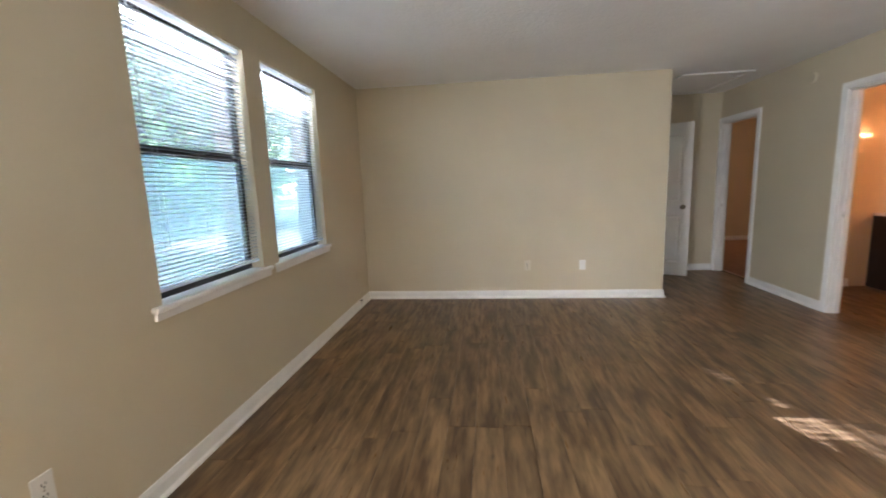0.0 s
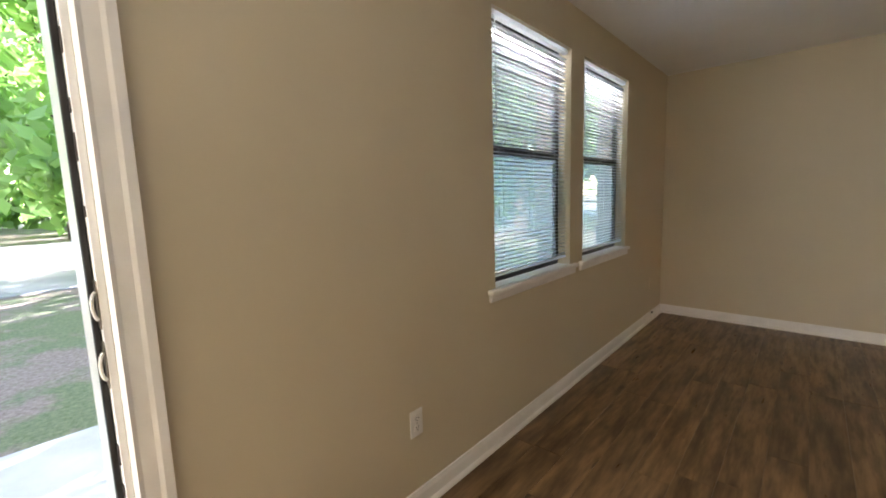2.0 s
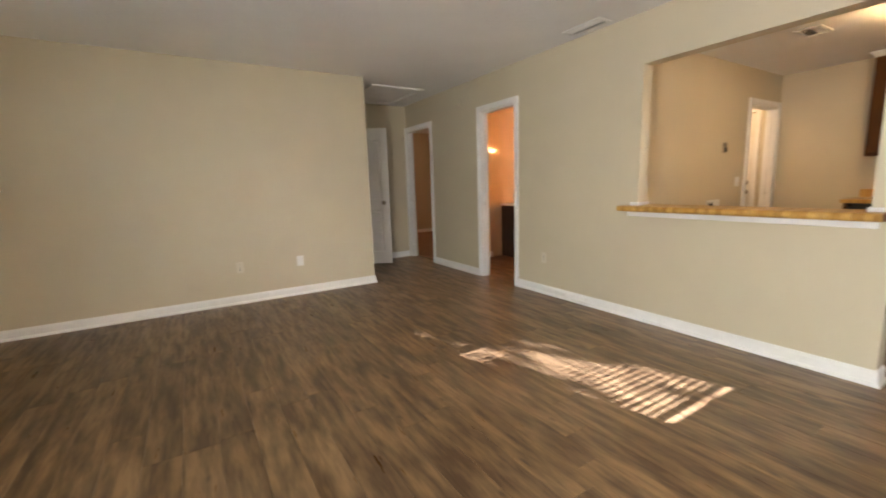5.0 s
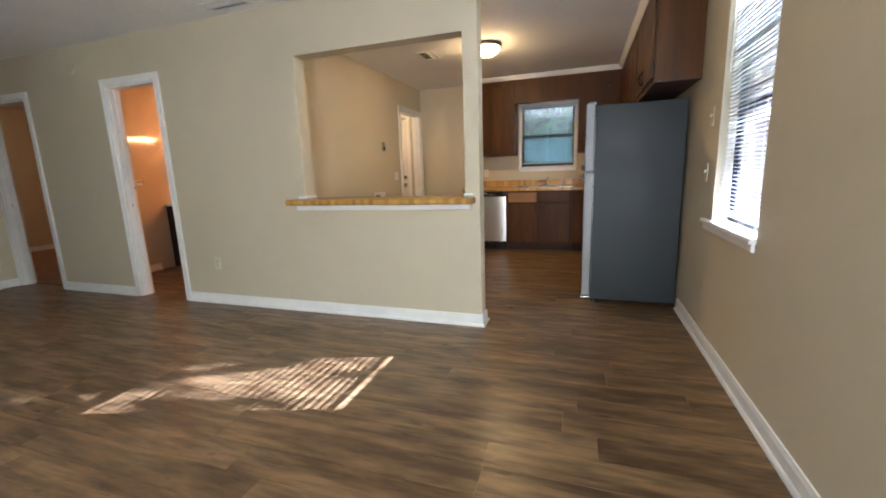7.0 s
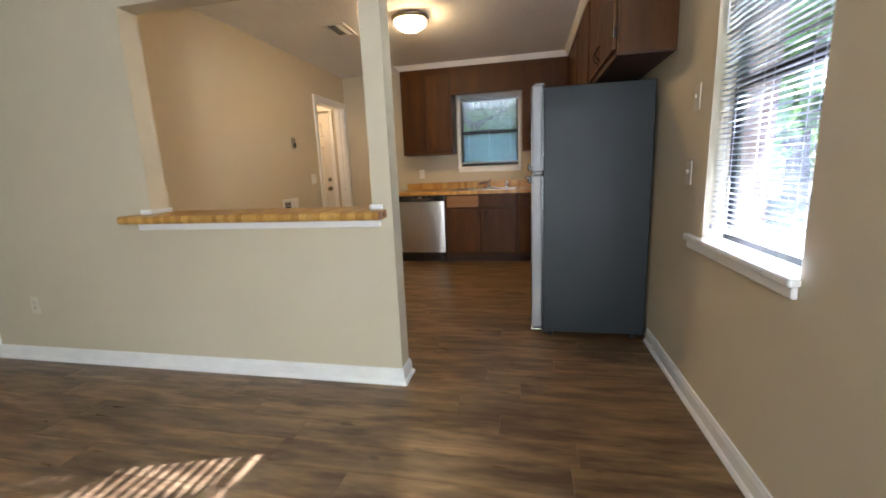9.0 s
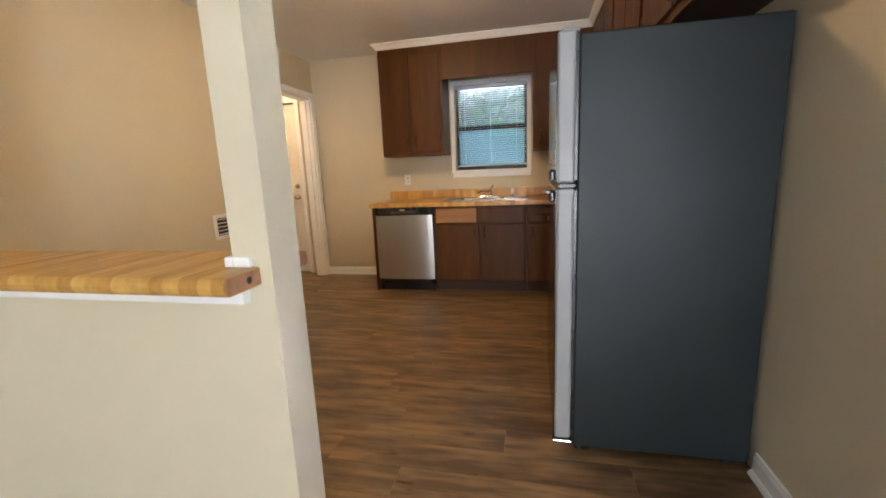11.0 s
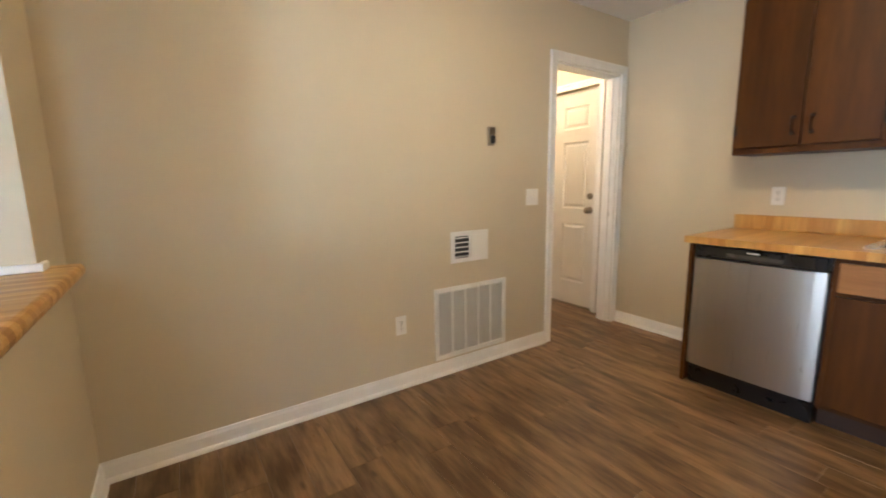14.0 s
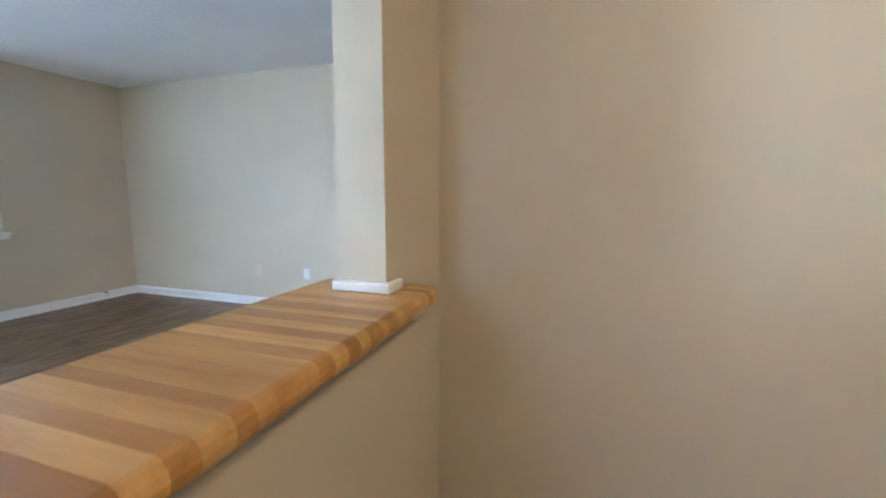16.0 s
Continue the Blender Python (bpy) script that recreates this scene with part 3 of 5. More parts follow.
# ---- windows and blinds ----
def window(name, m, w, z0, z1, rail, label, horns=0.07, trim=False, horn2=None, pane_mat=None, screened=True):
    """Bronze aluminium single-hung window in a hole of width w from local x 0, with a white stool and apron."""
    root = thing(name, m, label, "window", kind="structure")
    horn2 = horns if horn2 is None else horn2
    y0, y1 = 0.082, 0.118
    part("window_frame", box(0.0005, y0, z0, 0.026, y1, z1, 0.003), BRONZE, root)
    part("window_frame", box(w - 0.026, y0, z0, w - 0.0005, y1, z1, 0.003), BRONZE, root)
    part("window_frame", box(0.026, y0, z1 - 0.028, w - 0.026, y1, z1 - 0.0005, 0.003), BRONZE, root)
    part("window_frame", box(0.026, y0, z0 + 0.0005, w - 0.026, y1, z0 + 0.045, 0.003), BRONZE, root)
    part("meeting_rail", box(0.026, y0 - 0.006, rail - 0.024, w - 0.026, y0 + 0.016, rail + 0.010, 0.003), BRONZE, root)
    part("meeting_rail", box(0.026, y0 + 0.017, rail - 0.006, w - 0.026, y1, rail + 0.028, 0.003), BRONZE, root)
    for a, b, y in ((z0 + 0.045, rail - 0.024, y0 + 0.010), (rail + 0.028, z1 - 0.028, y0 + 0.026)):
        pane = part("pane", box(0.026, y, a, w - 0.026, y + 0.004, b), pane_mat or GLASS, root)
        pane.visible_shadow = False
    if screened:
        sc = bmesh.new()
        sc.faces.new([sc.verts.new(v) for v in ((0.026, y1 - 0.004, z0 + 0.045), (w - 0.026, y1 - 0.004, z0 + 0.045), (w - 0.026, y1 - 0.004, rail), (0.026, y1 - 0.004, rail))])
        screen = part("insect_screen", sc, SCREEN, root, "fine insect screen with a cyan daylight haze in its colour")
        screen.visible_shadow = False
    if trim:
        for a, b in ((-0.042, 0.0), (w, w + 0.042)):
            part("casing", box(a, -0.018, z0 - 0.002, b, -0.0005, z1 + 0.05, 0.004), TRIM, root)
        part("casing", box(0.0005, -0.018, z1, w - 0.0005, -0.0005, z1 + 0.05, 0.004), TRIM, root)
        part("sill", box(-horns, -0.035, z0 - 0.026, w + horns, -0.0005, z0 - 0.003, 0.006), TRIM, root)
        part("apron", box(-horns + 0.012, -0.016, z0 - 0.078, w + horns - 0.012, -0.0005, z0 - 0.027, 0.004), TRIM, root)
    else:
        sill = box(-horn2, -0.034, z0 - 0.022, w + horns, -0.0005, z0 + 0.006, 0.008)
        box(0.001, -0.001, z0 - 0.018, w - 0.001, 0.0815, z0 + 0.005, 0.0, sill)
        part("sill", sill, TRIM, root)
        part("apron", box(-horn2 + 0.012, -0.018, z0 - 0.060, w + horns - 0.012, -0.0005, z0 - 0.0225, 0.005), TRIM, root)
    return root


def slat_mesh(w, name="slat"):
    bm = bmesh.new()
    rows = [[bm.verts.new((x, y, 0.0022 * (1 - (y / 0.0125) ** 2))) for y in (-0.0125, -0.0042, 0.0042, 0.0125)] for x in (0.006, w - 0.006)]
    for i in range(3):
        bm.faces.new((rows[0][i], rows[1][i], rows[1][i + 1], rows[0][i + 1]))
    bmesh.ops.solidify(bm, geom=bm.faces[:], thickness=0.0006)
    return mesh_from(bm, name, BLIND, True)


def blind(m, w, z0, z1, label, tilt=-5.0, step=0.0215, y=0.036, wand=True):
    root = thing("mini_blind", m, label, "blind", "mini blinds")
    part("headrail", box(0.004, y - 0.016, z1 - 0.028, w - 0.004, y + 0.016, z1 - 0.001, 0.003), BLIND, root)
    part("bottom_rail", box(0.005, y - 0.013, z0, w - 0.005, y + 0.013, z0 + 0.016, 0.004), BLIND, root)
    me = slat_mesh(w)
    count = int((z1 - 0.034 - z0 - 0.024) / step)
    for i in range(count):
        s = part("slat", me, None, root)
        s.location = (0, y, z0 + 0.03 + i * step)
        s.rotation_euler = (radians(tilt + random.uniform(-2.5, 2.5)), radians(random.uniform(-0.12, 0.12)), 0)
    for x in (0.14 * w, 0.5 * w, 0.86 * w):
        part("ladder_cord", tube([(x, y - 0.014, z0 + 0.01), (x, y - 0.014, z1 - 0.02)], 0.0009, sides=5), BLIND, root)
        part("ladder_cord", tube([(x, y + 0.014, z0 + 0.01), (x, y + 0.014, z1 - 0.02)], 0.0009, sides=5), BLIND, root)
    if wand:
        part("tilt_wand", tube([(0.05, y - 0.02, z1 - 0.03), (0.052, y - 0.022, z1 - 0.55)], 0.004, sides=6), BLIND, root)
    return root


window("window_1", west_at(W1[0]), W1[1] - W1[0], SILL, HEAD, 1.535, "bronze single-hung window with a white painted sill")
window("window_2", west_at(W2[0]), W2[1] - W2[0], SILL, HEAD, 1.535, "bronze single-hung window with a white painted sill", horns=0.045, horn2=0.07)
window("window_3", south_at(WS[1]), WS[1] - WS[0], SSILL, HEAD, 1.44, "sunlit bronze window with a white painted sill", horns=0.015, horn2=0.135, pane_mat=LOWHAZE, screened=False)
window("window_4", east_at(KW[1]), KW[1] - KW[0], KZ[0], KZ[1], 1.615, "bronze kitchen window with white trim above the sink", trim=True, horns=0.05)
blind(west_at(W1[0]), W1[1] - W1[0], SILL + 0.05, HEAD, "white mini blind with open slats, fully lowered")
blind(west_at(W2[0]), W2[1] - W2[0], SILL + 0.05, HEAD, "white mini blind with open slats, fully lowered")
blind(south_at(WS[1]), WS[1] - WS[0], SSILL + 0.05, HEAD, "white mini blind with open slats in the sun", tilt=-2)
blind(east_at(KW[1]), KW[1] - KW[0], KZ[0] + 0.035, KZ[1], "white mini blind with open slats over the sink", tilt=0, wand=False)


for w in (W1, W2):
    head_light("window_skylight", (XW - 0.175, (w[0] + w[1]) / 2, HEAD - 0.006), (XW - 0.13, (w[0] + w[1]) / 2, HEAD - 0.3), w[1] - w[0] - 0.08)
head_light("window_skylight", (XKE + 0.175, (KW[0] + KW[1]) / 2, KZ[1] - 0.006), (XKE + 0.13, (KW[0] + KW[1]) / 2, KZ[1] - 0.3), KW[1] - KW[0] - 0.08, 0.11)
head_light("window_skylight", ((WS[0] + WS[1]) / 2, YS - 0.175, HEAD - 0.03), ((WS[0] + WS[1]) / 2, YS + 0.6, HEAD - 0.9), WS[1] - WS[0] - 0.08, 0.7)


# ---- wall plates ----
def outlet(m, label="white duplex outlet on the painted wall", mat=None):
    """Origin at the plate's middle on the wall; local y runs into the wall."""
    root = thing("wall_outlet", m, label, "outlet", "wall outlets")
    part("plate", box(-0.035, -0.006, -0.057, 0.035, -0.0005, 0.057, 0.003), mat or PLATE, root)
    for z in (-0.020, 0.020):
        face = part("receptacle", lathe([(0.0, 0.0), (0.0165, 0.0), (0.0165, 0.003), (0.0, 0.003)], None, 20, Matrix.Translation((0, -0.0055, z)) @ pose(0, 0, 0, 90, 0, 0)), mat or PLATE, root)
        for x in (-0.006, 0.006):
            part("slot", box(x - 0.0014, -0.0095, z - 0.001, x + 0.0014, -0.0085, z + 0.008), DARK, face)
        part("ground_hole", box(-0.0025, -0.0095, z - 0.010, 0.0025, -0.0085, z - 0.005), DARK, face)
    part("screw", box(-0.003, -0.0075, -0.003, 0.003, -0.006, 0.003, 0.001), NICKEL, root)
    return root


def switch(m, gangs=1, label="white light switch plate on the painted wall", mat=None):
    root = thing("light_switch", m, label, "light switch", "light switches")
    h = 0.035 + 0.023 * (gangs - 1)
    part("plate", box(-h, -0.006, -0.057, h, -0.0005, 0.057, 0.003), mat or PLATE, root)
    for g in range(gangs):
        x = (g - (gangs - 1) / 2) * 0.046
        part("toggle", box(x - 0.005, -0.016, -0.004, x + 0.005, -0.006, 0.014, 0.002), mat or PLATE, root)
    return root


def blank_plate(m, label, mat=None):
    root = thing("blank_wall_plate", m, label, "wall plate")
    part("plate", box(-0.036, -0.006, -0.057, 0.036, -0.0005, 0.057, 0.003), mat or PLATE, root)
    for z in (-0.042, 0.042):
        part("screw", box(-0.003, -0.0072, z - 0.003, 0.003, -0.006, z + 0.003, 0.001), mat or PLATE, root)
    return root


def up(m, z):
    return Matrix.Translation((0, 0, z)) @ m


outlet(up(west_at(1.107), 0.384), "white duplex outlet low on the window wall")
blank_plate(up(west_at(4.38), 0.38), "painted-over blank plate near the corner", WALL)
outlet(up(north_at(1.035, YN), 0.384), "ivory duplex outlet low on the end wall", IVORY)
blank_plate(up(north_at(1.651, YN), 0.384), "white blank plate low on the end wall")
outlet(up(divider_at(3.115), 0.385), "ivory duplex outlet low on the partition", IVORY)
outlet(up(north_at(5.305, YK), 0.388), "white duplex outlet beside the return grille")
outlet(up(east_at(1.384), 1.098), "white duplex outlet above the backsplash")
blank_plate(up(east_at(-0.20), 1.098), "cream blank plate above the backsplash", IVORY)
switch(up(north_at(6.36, YK), 1.104), 2, "white two-gang switch plate beside the doorway")
switch(up(south_at(3.945), 1.42), 1, "cream switch plate between window and fridge", IVORY)
switch(up(south_at(3.985), 1.085), 1, "cream switch plate between window and fridge", IVORY)

# ---- living room ceiling, hall ----
def register(name, m, w, d, label, louvres=7):
    """A ceiling register; local z points down into the room."""
    root = thing(name, m, label, "vent")
    fr = bmesh.new()
    for a in ((0, 0, w, 0.024), (0, d - 0.024, w, d), (0, 0.0242, 0.024, d - 0.0242), (w - 0.024, 0.0242, w, d - 0.0242)):
        box(a[0], a[1], 0.0005, a[2], a[3], 0.010, 0.003, fr)
    part("frame", fr, PLATE, root)
    part("duct_opening", box(0.024, 0.024, 0.0005, w - 0.024, d - 0.024, 0.002), DARK, root, "dark duct behind the slats")
    for i in range(louvres):
        y = 0.03 + (d - 0.06) * (i + 0.5) / louvres
        s = part("slat", box(0.024, -0.006, -0.0008, w - 0.024, 0.006, 0.0008), PLATE, root)
        s.location, s.rotation_euler = (0, y, 0.0075), (radians(40 if i < louvres / 2 else -40), 0, 0)
    return root


register("ceiling_vent", Matrix.Translation((3.54, 2.32, H)) @ pose(0, 0, 0, 180, 0, 90), 0.37, 0.16, "white ceiling register near the partition", 5)
register("ceiling_vent", Matrix.Translation((5.42, 1.72, H)) @ pose(0, 0, 0, 180, 0, 0), 0.32, 0.20, "white ceiling register above the kitchen")

hatch = thing("attic_hatch", Matrix.Translation((2.74, 5.02, H)), "white panel and trim of an attic hatch in the hall ceiling", "hatch")
part("panel", box(0.05, 0.05, -0.006, 0.69, 1.0, -0.0005, 0.002), CEIL, hatch)
for a in ((0, 0, 0.74, 0.048), (0, 1.002, 0.74, 1.05), (0, 0.0485, 0.048, 1.0015), (0.692, 0.0485, 0.74, 1.0015)):
    part("trim", box(a[0], a[1], -0.018, a[2], a[3], -0.0005, 0.004), TRIM, hatch)

smoke = thing("smoke_alarm_base", Matrix.Translation((XE, 4.62, 2.24)) @ pose(0, 0, 0, 0, 0, -90), "beige painted-over round cover high on the hall wall", "wall cover")
part("cover", lathe([(0.0, 0.0), (0.055, 0.0), (0.055, 0.012), (0.045, 0.02), (0.0, 0.02)], None, 28, pose(0, -0.0005, 0, 90, 0, 0)), WALL, smoke)


def panel_door(name, m, w, h, rows, label, category="door", knob_x=None, deadbolt=False, group=""):
    """A moulded panel door leaf: local x across, y 0 the face towards the viewer (-y), 35 mm thick. rows: (z0, z1) of the panel pairs."""
    root = thing(name, m, label, category, group)
    stile, mid = 0.11, 0.10
    cols = [(stile, (w - mid) / 2), ((w + mid) / 2, w - stile)]
    xs = sorted({0, w, *(c for pair in cols for c in pair)})
    zs = sorted({0, h, *(z for pair in rows for z in pair)})
    bm = bmesh.new()
    made = {}

    def v(x, y, z):
        key = (round(x, 5), round(y, 5), round(z, 5))
        if key not in made:
            made[key] = bm.verts.new(key)
        return made[key]
    for y, s in ((0.0, 1), (0.035, -1)):
        for a, c in zip(xs, xs[1:]):
            for b, d in zip(zs, zs[1:]):
                panel = any(abs(a - p) < 1e-6 for p, _ in cols) and any(abs(b - p) < 1e-6 for p, _ in rows)
                loops = [[(a, b), (c, b), (c, d), (a, d)]]
                depth = [0.0]
                if panel:
                    for inset, dep in ((0.012, 0.009), (0.024, 0.009), (0.042, 0.002)):
                        loops.append([(a + inset, b + inset), (c - inset, b + inset), (c - inset, d - inset), (a + inset, d - inset)])
                        depth.append(dep)
                quads = []
                for (l0, d0), (l1, d1) in zip(zip(loops, depth), zip(loops[1:], depth[1:])):
                    for i in range(4):
                        j = (i + 1) % 4
                        quads.append([(l0[i], d0), (l0[j], d0), (l1[j], d1), (l1[i], d1)])
                quads.append([(p, depth[-1]) for p in loops[-1]])
                for q in quads:
                    f = [v(p[0], y + s * dd, p[1]) for p, dd in q]
                    bm.faces.new(f if s == 1 else f[::-1])
    box(0.0005, 0.001, 0.0005, w - 0.0005, 0.034, 0.0012, 0, bm)
    box(0.0, 0.0005, 0.0, 0.0012, 0.0345, h, 0, bm)
    box(w - 0.0012, 0.0005, 0.0, w, 0.0345, h, 0, bm)
    box(0.0012, 0.0005, h - 0.0012, w - 0.0012, 0.0345, h, 0, bm)
    part("leaf", bm, DOORW, root)
    if knob_x is not None:
        for y, turn in ((0.0, 90), (0.035, -90)):
            kn = part("knob", lathe([(0.0, 0.0), (0.032, 0.0), (0.032, 0.006), (0.012, 0.012), (0.011, 0.028), (0.026, 0.038), (0.029, 0.052), (0.020, 0.064), (0.0, 0.066)], None, 24, Matrix.Translation((knob_x, y, 0.93)) @ pose(0, 0, 0, turn, 0, 0)), NICKEL, root, "aged nickel knob", True)
        part("latch_plate", box(w - 0.0005 if knob_x > w / 2 else -0.001, 0.006, 0.90, w + 0.001 if knob_x > w / 2 else 0.0005, 0.029, 0.96), NICKEL, root)
        if deadbolt:
            part("deadbolt", lathe([(0.0, 0.0), (0.030, 0.0), (0.028, 0.010), (0.022, 0.018), (0.0, 0.019)], None, 24, Matrix.Translation((knob_x, 0, 1.06)) @ pose(0, 0, 0, 90, 0, 0)), NICKEL, root, "aged nickel deadbolt", True)
    return root


# hall door, standing half open
hinge, edge = Vector((2.575, 6.14, 0)), Vector((3.235, 5.765, 0))
leaf_dir = (edge - hinge).normalized()
panel_door("hall_door", Matrix.Translation((2.575, 6.14, 0.008)) @ pose(0, 0, 0, 0, 0, math.degrees(math.atan2(leaf_dir.y, leaf_dir.x))), 0.76, 2.02, [(0.18, 0.82), (0.98, 1.86)], "white panel door with a nickel knob standing half open in the hall", knob_x=0.675)

# ---- pass-through ledge, post feet ----
LX0, LX1, LY0, LY1, LZ0, LZ1 = 3.655, 3.992, 0.652, 2.188, 0.918, 0.962
ledge = thing("bar_ledge", Matrix.Translation((0, 0, 0)), "honey-coloured butcher block ledge with rounded edges on the half wall", "bar ledge")
half = [(LX0 + 0.016 - 0.016 * math.sin(a), (LZ0 + LZ1) / 2 + 0.022 * math.cos(a)) for a in np.linspace(0, math.pi, 7)]
sect = half + [(LX0 + LX1 - x, z) for x, z in half[::-1]]


def strip(y0, y1, x0=None, x1=None):
    """One glued strip of the ledge across its width, with rounded noses; x0 or x1 cut it square at the wall."""
    pts = [(max(x, x0) if x0 else (min(x, x1) if x1 else x), z) for x, z in sect]
    bm = bmesh.new()
    a = [bm.verts.new((x, y0, z)) for x, z in pts]
    b = [bm.verts.new((x, y1, z)) for x, z in pts]
    k = len(pts)
    for i in range(k):
        bm.faces.new((a[i], a[(i + 1) % k], b[(i + 1) % k], b[i]))
    bm.faces.new(a[::-1])
    bm.faces.new(b)
    bmesh.ops.remove_doubles(bm, verts=bm.verts[:], dist=1e-5)
    bmesh.ops.recalc_face_normals(bm, faces=bm.faces[:])
    return bm


y = LY0
rng = random.Random(4)
tone = BUTCHER
while y < LY1 - 0.012:
    y2 = min(LY1, y + rng.uniform(0.028, 0.046))
    for cut in (PT[0] + 0.002, PT[1] - 0.002):
        if y < cut < y2:
            y2 = cut
    tone = (BUTCHER2 if tone is BUTCHER else BUTCHER) if rng.random() < 0.8 else tone
    if y2 <= PT[0] + 0.0025 or y >= PT[1] - 0.0025:
        part("wood_strip", strip(y, y2 - 0.0003, None, XE - 0.0008), tone, ledge)
        part("wood_strip", strip(y, y2 - 0.0003, XK + 0.0008, None), tone, ledge)
    else:
        part("wood_strip", strip(y, y2 - 0.0003), tone, ledge)
    y = y2
for x0, x1 in ((LX0 + 0.008, XE - 0.002), (XK + 0.002, LX1 - 0.008)):
    part("end_face", box(x0, LY0 - 0.0035, LZ0 + 0.003, x1, LY0 - 0.0003, LZ1 - 0.003, 0.001), ENDGRAIN, ledge, "raw reddish end grain with a dark knot")
part("knot", lathe([(0.0, 0.0), (0.009, 0.0), (0.007, 0.001), (0.0, 0.0012)], None, 12, Matrix.Translation((3.735, LY0 - 0.0036, 0.94)) @ pose(0, 0, 0, 90, 0, 0)), SUBFLOOR, ledge)
part("support_trim", box(XE - 0.034, 0.68, 0.874, XE - 0.0005, 2.15, 0.9175, 0.005), TRIM, ledge, "white painted cleat under the ledge")
part("support_trim", box(XK + 0.0005, 0.68, 0.890, XK + 0.03, 2.15, 0.9175, 0.005), WALL, ledge, "beige cleat under the ledge")
for y0, y1 in ((0.712, 0.736), (2.064, 2.090)):
    foot = thing("post_foot_trim", Matrix.Translation((0, 0, 0)), "small white trim block where the post meets the ledge", "trim block", "post foot trims")
    part("block", box(XE - 0.016, y0, LZ1 + 0.0005, XK + 0.016, y1, LZ1 + 0.026, 0.005), TRIM, foot)
    part("return_block", box(XE - 0.016, 0.665 if y0 < 1 else y1 + 0.0005, LZ1 + 0.0005, XE - 0.0005, y0 - 0.0005 if y0 < 1 else 2.14, LZ1 + 0.026, 0.004), TRIM, foot)
    part("return_block", box(XK + 0.0005, 0.665 if y0 < 1 else y1 + 0.0005, LZ1 + 0.0005, XK + 0.016, y0 - 0.0005 if y0 < 1 else 2.14, LZ1 + 0.026, 0.004), TRIM, foot)

# ---- kitchen north wall ----
grille = thing("return_air_grille", north_at(5.536, YK), "white return air grille with five dusty fields above the baseboard", "vent grille")
gw, z0, z1 = 0.580, 0.104, 0.566
fr = bmesh.new()
for a in ((0, z0, gw, z0 + 0.03), (0, z1 - 0.03, gw, z1), (0, z0 + 0.0305, 0.03, z1 - 0.0305), (gw - 0.03, z0 + 0.0305, gw, z1 - 0.0305)):
    box(a[0], -0.012, a[1], a[2], -0.0005, a[3], 0.003, fr)
part("frame", fr, PLATE, grille)
part("filter", box(0.03, -0.003, z0 + 0.03, gw - 0.03, -0.0005, z1 - 0.03), plain("dusty_filter", (0.46, 0.44, 0.40), 0.9, vary=0.15, scale=9), grille, "dusty grey filter")
for i in range(1, 5):
    x = 0.03 + (gw - 0.06) * i / 5
    part("divider", box(x - 0.008, -0.0105, z0 + 0.031, x + 0.008, -0.0035, z1 - 0.031, 0.002), PLATE, grille)
me = mesh_from(box(0.031, -0.0045, -0.0012, gw - 0.031, 0.0045, 0.0012), "slat", PLATE)
for i in range(39):
    s = part("slat", me, None, grille)
    s.location, s.rotation_euler = (0, -0.0065, z0 + 0.036 + i * 0.0102), (radians(-38), 0, 0)

reg = thing("wall_heater_register", north_at(5.662, YK), "white wall register with dark louvres on one half", "vent")
part("plate", box(0, -0.010, 0.712, 0.298, -0.0005, 0.910, 0.004), PLATE, reg)
part("vent_recess", box(0.03, -0.012, 0.742, 0.135, -0.0105, 0.880), DARK, reg, "dark vent opening")
for i in range(5):
    s = part("louvre", box(0.03, -0.004, -0.001, 0.135, 0.004, 0.001), PLATE, reg)
    s.location, s.rotation_euler = (0, -0.014, 0.752 + i * 0.0295), (radians(35), 0, 0)
part("cover", box(0.15, -0.016, 0.738, 0.280, -0.0105, 0.884, 0.004), PLATE, reg)

th = thing("thermostat", up(north_at(5.98, YK), 1.497), "small brown and steel thermostat on the painted wall", "thermostat")
part("base", box(-0.026, -0.012, -0.058, 0.026, -0.0005, 0.058, 0.003), plain("tan_thermostat", (0.30, 0.25, 0.18), 0.4, vary=0.1), th, "tan backplate")
part("cover", box(-0.022, -0.026, 0.008, 0.024, -0.0122, 0.056, 0.004), NICKEL, th, "dull metal cover")
part("dial", box(-0.006, -0.030, -0.046, 0.022, -0.0122, 0.004, 0.004), BLACK, th, "dark dial block")

# back door of the utility room
ud = panel_door("back_door", Matrix.Translation((7.44, 3.615, 0.012)) @ pose(0, 0, 0, 0, 0, -90) @ Matrix.Translation((0, 0.03, 0)), 0.875, 2.015, [(0.22, 0.80), (0.94, 1.56), (1.68, 1.88)], "white six-panel back door with a nickel knob and deadbolt, closed", knob_x=0.805, deadbolt=True)
uf = casing("door_5", Matrix.Translation((7.44, 0, 0)) @ pose(0, 0, 0, 0, 0, -90), -3.62, -2.735, DH, T, "white painted frame of the back door", jamb=False)
part("sill_plate", box(-3.62, 0.0, 0.0, -2.735, 0.1, 0.011, 0.003), NICKEL, uf, "dark metal threshold")
part("outside_panel", box(-3.62, 0.10, 0.0, -2.735, 0.118, DH), DOORW, uf)
structure("wall_utility_return", box(7.40, YK + T, 0, 7.44, 2.6, H), WALL, None, "narrow cream wall return in the utility room", "wall")

